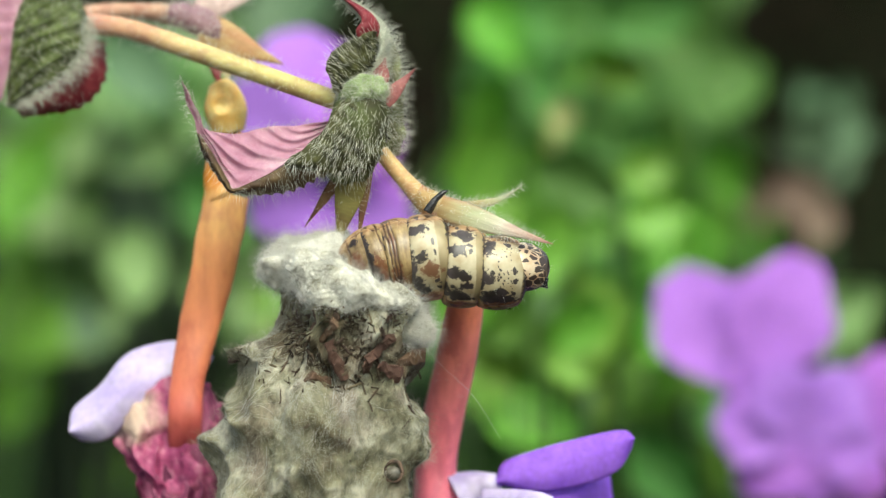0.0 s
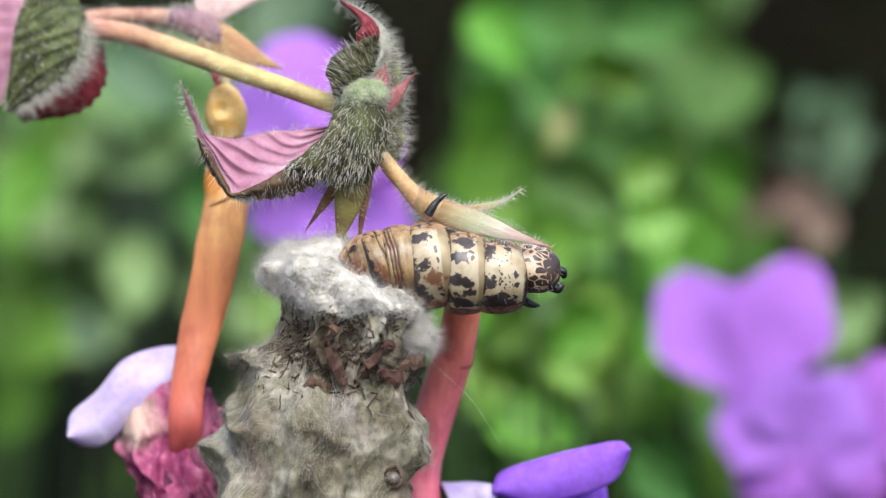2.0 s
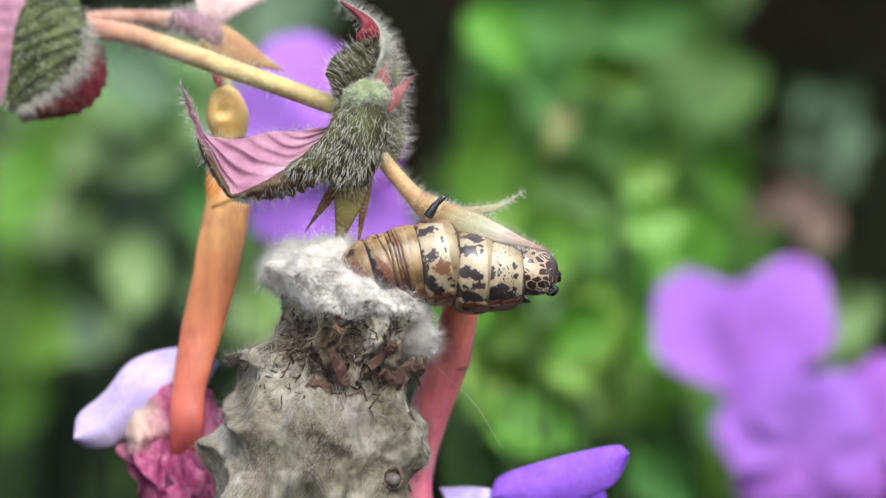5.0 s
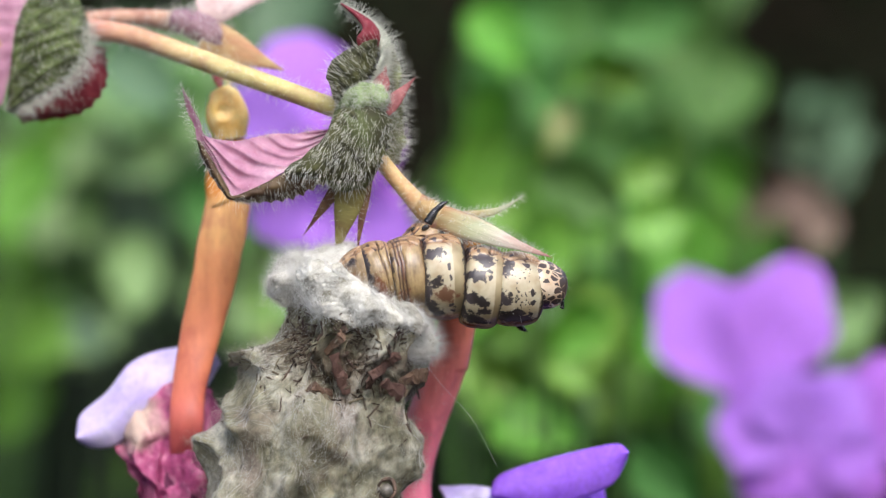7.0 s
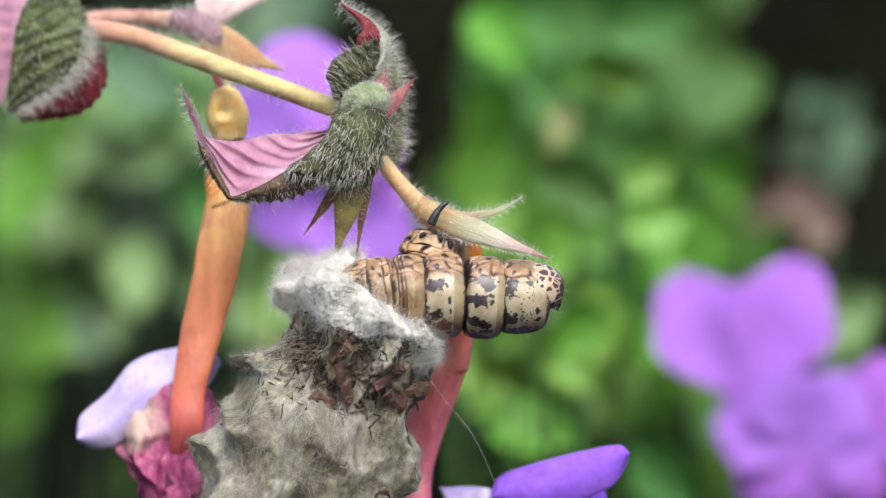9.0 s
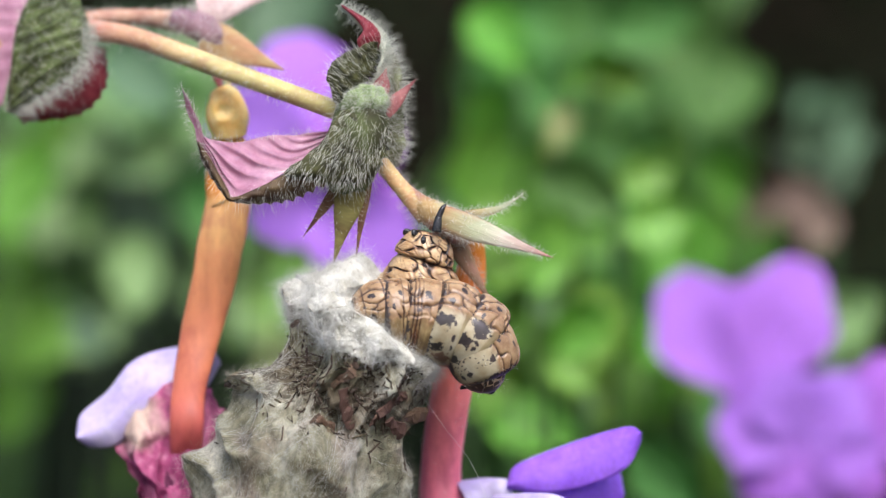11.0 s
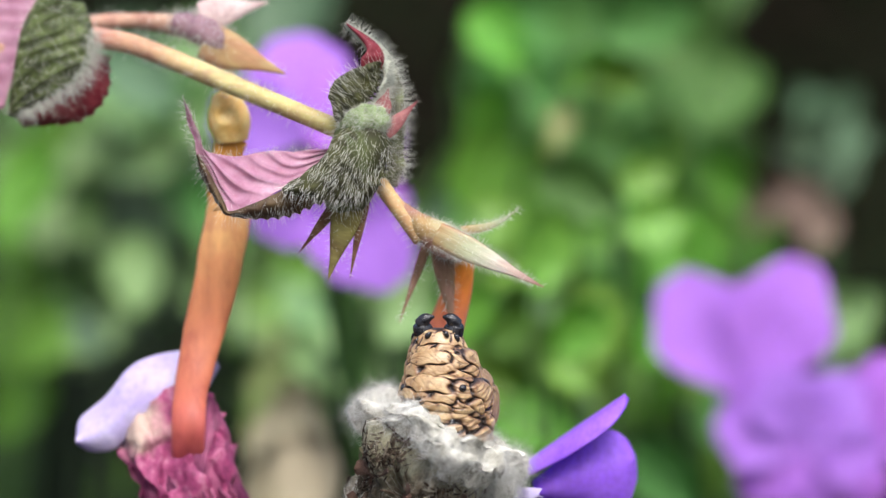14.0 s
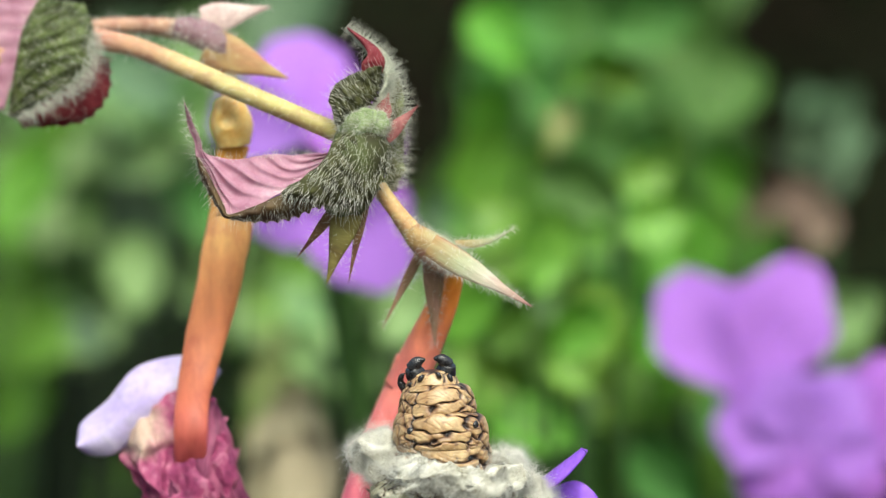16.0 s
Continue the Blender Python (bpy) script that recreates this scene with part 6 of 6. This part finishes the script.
def motions():
    swing = [(0, 0), (1, 0), (2.5, 1), (3.5, 3), (4, 1), (6.5, 5), (7, 6), (7.5, 3.5), (8, 1.5), (8.5, 3), (9, 6.5), (11.5, 11), (12, 15), (12.5, 18), (13, 13), (13.5, 36), (14, 41), (14.5, 34), (15, 47), (15.5, 56), (16, 48)]
    lean = [(t, math.degrees(d / 746)) for t, d in swing]
    walk(branch, [(t, branch_pose(a)) for t, a in lean])

    # calyx: its foot on the grid, its own turn, and its long sepal's turn
    hang = [(0, 755, 361, 0, 0), (1.5, 755, 360, 0, 0), (3.5, 755, 363, 0.4, 0), (4, 755, 361, 0.2, 0.3), (6.5, 756, 369, 0.8, 1), (7.5, 755, 366, 0.5, 1), (8, 755, 364, 0.4, 2), (9, 755, 371, 0.8, 1.6), (11.5, 758, 369, -2, 4),
            (12.5, 758, 372, -4, 7.5), (13, 758, 368, -4, 7), (13.5, 755, 394, -2, 7.5), (14, 750, 400, -2, 10.5), (14.5, 747, 397, -0.5, 10), (15, 746, 418, 2.2, 10), (15.5, 743, 427, 3.4, 10), (16, 740, 418, 3.4, 9.7)]
    rows = []
    for t, u, v, turn, _ in hang:
        a = np.interp(t, [x[0] for x in lean], [x[1] for x in lean])
        rows.append((t, branch_pose(a).inverted() @ Matrix.Translation(at(u + 1, v + 2, 0.5)) @ pose(0, 0, 0, 0, turn, 0)))
    walk(calyx, rows)
    rest = main_sepal.matrix_basis.copy()
    heel = rest.translation.copy()
    walk(main_sepal, [(t, Matrix.Translation(heel) @ pose(0, 0, 0, 0, turn, 0) @ Matrix.Translation(-heel) @ rest) for t, _, _, _, turn in hang])

    # the hanging sepals are pressed aside until the grip slips
    for ob, rows in ((mid_sepal, ((0, -22), (11.4, -24), (13, -24), (13.3, -8), (14, 0), (15, 4), (16, 2))), (thin_sepal, ((0, -38), (13, -38), (13.3, -18), (13.7, 0), (15, 2), (16, 3)))):
        home = ob.matrix_basis.copy()
        walk(ob, [(t, Matrix.Translation(home.translation) @ pose(0, 0, 0, 0, turn, 0) @ Matrix.Translation(-home.translation) @ home) for t, turn in rows])

    # the red tube follows the calyx; its lower half and face are pushed aside by the case
    tube_rows = [(0, 835, 405, 0), (3.5, 833, 408, 2.4), (7, 830, 412, 2.6), (9, 830, 414, 2.6), (11.5, 834, 412, 0), (13, 834, 412, 0), (13.5, 826, 436, 7), (14, 818, 446, 8), (14.5, 814, 446, 9), (15, 808, 468, 14), (15.5, 804, 478, 15.5), (16, 802, 470, 15.5)]
    walk(right_flower, [(t, turned(at(u, v, 4.5), a)) for t, u, v, a in tube_rows])
    low_rows = [(0, 0), (3.5, 5), (9, 5), (11.5, -4), (13, -4), (13.5, -4), (14, -3), (14.5, -3), (15, -5), (16, -5)]
    bend_at = BEND - TUBE_TOP
    walk(corolla, [(t, turned(bend_at, a)) for t, a in low_rows])
    face_rows = [(0, 860, 866, 0, 0), (0.5, 858, 868, 0, 0), (1.5, 856, 872, 0, 0), (3.5, 851, 886, 0, 0), (7, 850, 882, 0, 0), (9, 851, 884, 0, 0), (11.5, 888, 866, -6, 0), (12, 896, 866, -10, 0), (12.5, 896, 861, -12, 0), (13, 896, 856, -13, 0),
                 (13.3, 904, 848, -17, -6), (13.6, 905, 850, -18, -12), (14, 902, 858, -18, -26), (14.5, 900, 868, -18, -36), (15, 898, 876, -17, -54), (15.5, 896, 912, -17, -57), (16, 898, 918, -17, -57)]
    rows = []
    for t, u, v, turn, spin in face_rows:
        base = [np.interp(t, [x[0] for x in tube_rows], [x[i] for x in tube_rows]) for i in (1, 2, 3)]
        m = turned(at(base[0], base[1], 4.5), base[2])
        rows.append((t, m.inverted() @ turned(at(u, v, 8), turn, spin)))
    walk(face, rows)
    # the upper petal tilts edge-on as the flower is pushed aside
    heel, tip = at(868, 875, 7) - FACE, at(1113, 798, 6) - FACE
    walk(upper_petal, [(t, Matrix.Translation(heel) @ pose(0, 0, 0, 0, 0, z) @ Matrix.Rotation(radians(a), 4, (tip - heel).normalized()) @ Matrix.Translation(-heel)) for t, a, z in ((0, 0, 0), (9, 0, 0), (11.5, -25, 0), (12, -42, 0), (13, -45, 0), (13.6, -60, 14), (14, -66, 20), (15, -66, 18), (16, -66, 18))])

    root = at(895, 900, 8) - FACE
    walk(lower_petal, [(t, Matrix.Translation(root) @ pose(0, 0, 0, 0, 0, a) @ Matrix.Translation(-root)) for t, a in ((0, 0), (13, 0), (13.6, 20), (14, 14), (15, 0), (16, 0))])

    sway = [(0, 0, 0), (1, 0, 0), (3.5, 2, 3), (6.5, 3, 4), (8, 2, 2), (9, 3, 4), (12, 3, 0), (13, 3, -3), (13.5, 6, 9), (14, 6, 10), (14.5, 5, 8), (15, 6, 18), (15.5, 10, 24), (16, 10, 18)]
    walk(left_flower, [(t, turned(at(398 + a, 165 + b, 7))) for t, a, b in sway])

    shift = [(0, 0), (1, 0), (2, -4), (4, 2), (6.5, 10), (9, 11), (12, 10), (14, 6), (15, 4), (16, 4)]
    walk(lilac_petal, [(t, Matrix.Translation((a * U, 0, 0))) for t, a in shift])

    # the case: its mouth on the grid, lean, spin and nod
    bag = [(0, 640, 530, 9, 0, 0), (1.5, 640, 532, 9, 0, 0), (3.5, 638, 530, 8, -4, 0), (4.2, 640, 532, 9, 0, 0), (6.4, 645, 535, 11, 2, 0), (7, 652, 548, 14, 2, 0), (8, 655, 555, 15, 2, 0), (9, 660, 566, 17, 4, 0), (9.2, 660, 568, 17, 5, 0),
           (10.2, 656, 588, 18, 8, 0), (11.3, 656, 622, 21, 14, 0), (11.6, 672, 645, 25, 28, 0), (12, 712, 682, 33, 45, 0), (12.5, 722, 692, 34, 50, 0), (13, 725, 690, 33, 52, 0), (13.3, 742, 738, 31, 78, 0), (13.6, 760, 776, 29, 108, 2),
           (14, 776, 800, 26, 138, 4), (14.5, 780, 808, 20, 150, 6), (15, 782, 848, 8, 156, 8), (15.5, 780, 870, 4, 160, 8), (16, 778, 862, 3, 160, 8)]
    def hold(t):
        return turned(at(*[np.interp(t, [x[0] for x in bag], [x[i] for x in bag]) for i in (1, 2)], 0), *[np.interp(t, [x[0] for x in bag], [x[i] for x in bag]) for i in (3, 4, 5)])
    # the two loose lumps of silk are pushed about by the caterpillar
    high = [(0, 545, 470, 0.3, -25), (1.5, 545, 472, 0.3, -25), (3.5, 548, 470, 0.3, -25), (6.4, 552, 476, 0.3, -26), (7, 560, 488, 0.3, -28), (9, 568, 500, 0.3, -32), (10.2, 575, 515, 0.2, -36), (11.3, 592, 530, 0.2, -40), (12, 640, 575, 0, -25), (12.5, 635, 592, 0, -20),
            (13, 635, 592, 0, -20), (13.3, 652, 652, 0, -15), (13.6, 668, 700, 0, -12), (14, 708, 742, 0, 0), (14.5, 708, 762, 0, 4), (15, 706, 794, 0, 4), (15.5, 704, 826, 0, 4), (16, 702, 818, 0, 4)]
    lip = [(0, 698, 572, -2.2, 16), (3.5, 698, 574, -2.2, 16), (6.4, 700, 580, -2.2, 16), (7, 704, 588, -2.2, 16), (9, 706, 604, -2.2, 12), (10.2, 700, 615, -2.2, 14), (11.3, 694, 645, -2.4, 10), (12, 758, 690, -2.6, 8), (12.5, 764, 697, -2.6, 8), (13, 766, 695, -2.6, 8),
           (13.3, 812, 732, -2.4, 40), (13.6, 838, 772, -2, 50), (14, 864, 822, -1.6, 55), (14.5, 890, 836, -1.6, 55), (15, 915, 860, -1.6, 58), (15.5, 928, 880, -1.6, 58), (16, 930, 872, -1.6, 58)]
    for ob, rows in ((high_tuft, high), (lip_tuft, lip)):
        walk(ob, [(t, hold(t).inverted() @ turned(at(u, v, y), a)) for t, u, v, y, a in rows])
    walk(case, [(t, turned(at(u, v, 0), a, s, nod)) for t, u, v, a, s, nod in bag])

    # the caterpillar: roll and depth of the body, then place and turn of each ring from tail to head, and of the head with its yaw
    gait = [(0, 0, -1.6, (638, 472, -20), (673, 469, -17), (709, 466, -12), (754, 464, -5), (817, 480, 2), (884, 491, 3), (932, 482, 8, 25)),
            (0.5, -1, -1.6, (638, 474, -20), (673, 471, -17), (709, 468, -12), (755, 467, -5), (818, 480, -2), (884, 476, -7), (938, 455, 5, 20)),
            (1, -2, -1.6, (638, 474, -20), (673, 472, -17), (709, 470, -12), (756, 470, -6), (818, 478, -6), (882, 463, -16), (932, 434, 10, 20)),
            (1.5, -1, -1.6, (638, 474, -20), (674, 472, -18), (710, 470, -12), (757, 470, -6), (819, 480, -3), (884, 474, -8), (942, 452, 10, 10)),
            (2, 0, -1.6, (638, 474, -20), (674, 472, -18), (711, 470, -12), (759, 470, -5), (821, 484, 0), (886, 490, 1), (952, 478, 15, 0)),
            (3, -13, -1.6, (638, 478, -24), (680, 472, -22), (717, 466, -17), (764, 463, -11), (822, 479, -5), (866, 477, -3), (940, 466, 12, 0)),
            (4.2, -18, -1.6, (640, 482, -26), (684, 474, -24), (721, 466, -18), (768, 458, -12), (824, 468, -6), (863, 462, -8), (936, 452, 14, 0)),
            (5.3, -6, -1.6, (638, 486, -20), (680, 480, -17), (722, 474, -12), (778, 470, -5), (844, 492, 6), (896, 500, 6), (952, 500, 18, 20)),
            (6.5, 4, -1.6, (640, 492, -14), (677, 488, -12), (726, 486, -7), (788, 484, 2), (862, 512, 15), (924, 534, 22), (956, 538, 30, 35)),
            (7, 8, -1.6, (632, 494, -16), (672, 491, -13), (722, 490, -9), (781, 490, -2), (851, 508, 5), (916, 512, 4), (964, 506, 12, 30)),
            (7.5, 12, -1.6, (630, 495, -15), (668, 493, -12), (718, 496, -9), (773, 501, -4), (840, 508, -1), (906, 504, -8), (956, 482, 5, 20)),
            (8, 16, -1.6, (632, 500, -14), (669, 500, -11), (719, 501, -7), (776, 504, -3), (846, 508, 0), (914, 506, -4), (966, 490, 12, 35)),
            (9, 29, -1.6, (634, 516, -10), (672, 520, -7), (722, 523, -4), (781, 522, 0), (855, 526, 2), (924, 525, -2), (958, 510, 5, 45)),
            (10.2, 46, -2.6, (646, 542, -8), (688, 546, -3), (738, 550, 4), (794, 554, 14), (850, 566, 25), (890, 592, 40), (904, 622, 60, 30)),
            (11.4, 66, -2.6, (664, 572, -12), (708, 574, -2), (752, 575, 10), (797, 580, 24), (832, 600, 48), (842, 636, 78), (840, 660, 95, 20)),
            (12, 70, 0, (672, 620, -30), (712, 600, -10), (762, 590, 15), (806, 586, 35), (828, 604, 62), (836, 640, 88), (836, 660, 100, 0)),
            (13, 72, 0, (674, 620, -30), (714, 598, -10), (764, 588, 15), (806, 582, 35), (828, 600, 62), (835, 636, 88), (835, 656, 100, 0)),
            (13.3, 85, 1.5, (690, 700, -40), (728, 672, -25), (772, 640, -10), (808, 612, 25), (824, 622, 60), (828, 650, 88), (828, 668, 100, 0)),
            (14, 150, 2.5, (740, 800, -60), (765, 765, -55), (795, 725, -45), (800, 706, -30), (808, 706, 40), (820, 720, 85), (818, 750, 95, 0)),
            (15, 165, 3, (740, 900, -70), (760, 860, -68), (772, 820, -66), (785, 790, -55), (786, 800, 40), (786, 830, 85), (786, 850, 95, 0)),
            (16, 165, 3, (738, 906, -70), (756, 868, -68), (768, 828, -66), (780, 800, -55), (782, 810, 40), (782, 840, 85), (782, 860, 95, 0))]
    for k, ob in enumerate(segs):
        walk(ob, [(row[0], body_pose(*row[3 + k][:2], row[2], row[3 + k][2], row[1] * (np.interp(row[0], [9, 11.4, 13, 14], [1, 0.6, 0.5, 1]) if k > 2 else 1), 7)) for row in gait])
    walk(head, [(row[0], body_pose(*row[9][:2], row[2], row[9][2], row[1] * 0.6, row[9][3])) for row in gait])
    # the front legs reach out below the head, later up to the sepal
    def leg_rows(rows):
        return [(t, Matrix.Translation(at(u, v, y) - WORM) @ pose(0, 0, 0, 0, a, 0)) for t, u, v, y, a in rows]
    walk(free_legs[0], leg_rows([(0, 865, 512, 1, 10), (1, 862, 500, 1, 10), (1.6, 880, 505, 0.5, 0), (2, 903, 516, 0, -12), (2.6, 904, 512, -0.5, -4), (3, 903, 504, -0.5, 0), (4.2, 902, 498, -0.5, 0), (5.3, 892, 500, 1, 0), (6.5, 900, 540, 1, 20), (9, 890, 530, 1, 0), (11.4, 838, 640, 2, 40), (16, 790, 820, 5, 40)]))
    walk(free_legs[1], leg_rows([(0, 930, 480, 1, 0), (1, 925, 440, 1, 0), (2, 950, 480, 1, 0), (2.6, 962, 484, 0.3, 0), (3, 961, 490, 0, -10), (4.2, 962, 480, 0, -8), (5.3, 950, 495, 1, -60), (6.5, 955, 530, 1, -120), (7.5, 936, 458, -2.0, -150), (8, 932, 452, -3.2, -158), (8.5, 932, 458, -3.2, -158), (9, 928, 490, -1, -160), (11.4, 845, 650, 2, -60), (16, 790, 830, 5, -60)]))

    # belly folds: place and lean, from the leg-bearing one downwards
    def fold(u, v, y, turn, spin=0.0):
        return turned(at(u, v, y) - WORM, turn, spin)
    tops = [(0, fold(768, 420, 1, 20)), (6.4, fold(766, 424, 1, 20)), (7.5, fold(764, 424, 1, 18)), (9, fold(762, 436, 0, 15)), (11.3, fold(756, 440, -0.5, 18, -70)), (12, fold(762, 444, -1, 16, -85)), (13, fold(764, 446, -1, 14, -85)),
            (13.3, fold(785, 566, -1, 2)), (13.6, fold(786, 588, -1, 0)), (14, fold(788, 608, -1, 0)), (14.5, fold(788, 604, -1, 0)), (15, fold(775, 672, -1, -4)), (15.5, fold(770, 690, -1, -6)), (16, fold(765, 682, -1, -6))]
    mids = [(0, fold(700, 500, 1, 60)), (6.4, fold(700, 500, 1, 60)), (9, fold(715, 530, 1.6, 50)), (11.3, fold(752, 494, -0.5, 20, -70)), (12, fold(756, 496, -1, 20, -85)), (13, fold(758, 498, -1, 18, -85)),
            (13.3, fold(792, 606, -1, 8)), (13.6, fold(794, 626, -1, 5)), (14, fold(796, 648, -1, 4)), (14.5, fold(796, 644, -1, 4)), (15, fold(782, 706, -1, 0)), (15.5, fold(778, 722, -1, -2)), (16, fold(774, 714, -1, -2))]
    lows = [(0, fold(640, 560, 1.5, 40)), (6.4, fold(640, 560, 1.5, 40)), (9, fold(650, 580, 1.5, 40)), (11.3, fold(742, 540, 0.5, 30, -70)), (12, fold(752, 556, -0.6, 30, -85)), (13, fold(756, 556, -0.6, 28, -85)),
            (13.3, fold(800, 644, -1, 14)), (13.6, fold(802, 666, -1, 10)), (14, fold(802, 696, -1, 8)), (14.5, fold(802, 694, -1, 8)), (15, fold(786, 752, -1, 3)), (15.5, fold(784, 770, -1, 2)), (16, fold(780, 762, -1, 2))]
    base = [(0, fold(630, 620, 1.5, 20)), (6.4, fold(630, 620, 1.5, 20)), (9, fold(640, 640, 1.5, 20)), (11.3, fold(690, 590, 0.8, 40, -70)), (12, fold(738, 596, -0.6, 42, -85)), (13, fold(742, 598, -0.6, 40, -85)),
            (13.3, fold(796, 690, -0.6, 22)), (13.6, fold(798, 712, -0.6, 18)), (14, fold(800, 745, -0.6, 14)), (14.5, fold(800, 742, -0.6, 12)), (15, fold(786, 800, -0.6, 5)), (15.5, fold(784, 818, -0.6, 3)), (16, fold(782, 810, -0.6, 3))]
    # the long leg that holds the calyx, drawn in when the grip slips
    walk(grip, [(0, fold(756, 384, -2.6, 27)), (4.2, fold(757, 380, -2.6, 27)), (6.4, fold(756, 396, -2.6, 27)), (8, fold(758, 394, -2.6, 27)), (9, fold(762, 398, -2.6, 22)), (11.4, fold(774, 414, -2.6, 0)), (12.5, fold(776, 420, -2.6, -2)), (13, fold(776, 418, -2.6, -2)), (13.3, fold(745, 520, 0, -30)), (13.6, fold(770, 600, 1, -10)),
                (14, fold(790, 625, 1, 0)), (15, fold(780, 690, 1, 0)), (16, fold(770, 700, 1, 0))])
    def aside(rows):
        return [(t, Matrix.Translation((np.interp(t, [13, 13.3, 13.6, 14, 14.5, 15], [0, -18, -18, -12, -12, 0]) * U, 0, 0)) @ m) for t, m in rows]
    def twisted(rows):
        return [(t, m @ pose(0, 0, 0, 0, 0, np.interp(t, [13.3, 13.6, 14, 14.5, 15], [-50, -42, -28, -14, 0]) if t > 13 else 0)) for t, m in rows]
    tops, mids, lows, base = aside(tops), aside(mids), aside(lows), aside(base)
    # the short legs stay folded in until they clasp the sepal
    for ob in claws:
        walk(ob, [(t, m @ Matrix.Translation((0, 0, np.interp(t, [0, 9, 11.3, 13, 13.3, 16], [-0.0022, -0.0016, -0.0012, -0.0012, 0, 0])))) for t, m in tops])
    for ob, rows in zip(folds, (tops, twisted(mids), twisted(lows), twisted(base))):
        walk(ob, rows + ([(16, rows[-1][1])] if rows[-1][0] < 16 else []))


build_ground()
build_plants()
fill_plants()
leafy_patch(850, 1030, 420, 560, 62, 95, 100, [BG_BRIGHT, BG_MID], "fresh green plant with crowded oval leaves", 201)
leafy_patch(850, 960, 540, 690, 58, 90, 98, [BG_PALE, BG_BRIGHT], "pale green plant with crowded oval leaves", 202)
leafy_patch(880, 1080, 640, 740, 62, 90, 102, [BG_BRIGHT], "fresh green plant with crowded oval leaves", 203)
leafy_patch(560, 760, 480, 700, 66, 100, 100, [BG_BRIGHT, BG_PALE], "light green plant with crowded oval leaves", 204)
leafy_patch(860, 1050, 570, 740, 60, 92, 88, [BG_BRIGHT, BG_LEAF], "fresh green plant with crowded oval leaves", 206)
leafy_patch(1010, 1130, 560, 660, 62, 90, 108, [BG_MID, BG_BRIGHT], "fresh green plant with crowded oval leaves", 205)
far_thicket()
build_far_flowers()
build_stalk()
branch = build_branch()
calyx, main_sepal, mid_sepal, thin_sepal = build_calyx(branch)
right_flower = build_right_flower()
corolla = build_lower_flower(right_flower)
face, upper_petal, lower_petal = build_face(right_flower)
left_flower, lilac_petal = build_left_flower()
case, high_tuft, lip_tuft = build_case()
worm, segs, head, folds, grip, claws, free_legs = build_caterpillar()
motions()
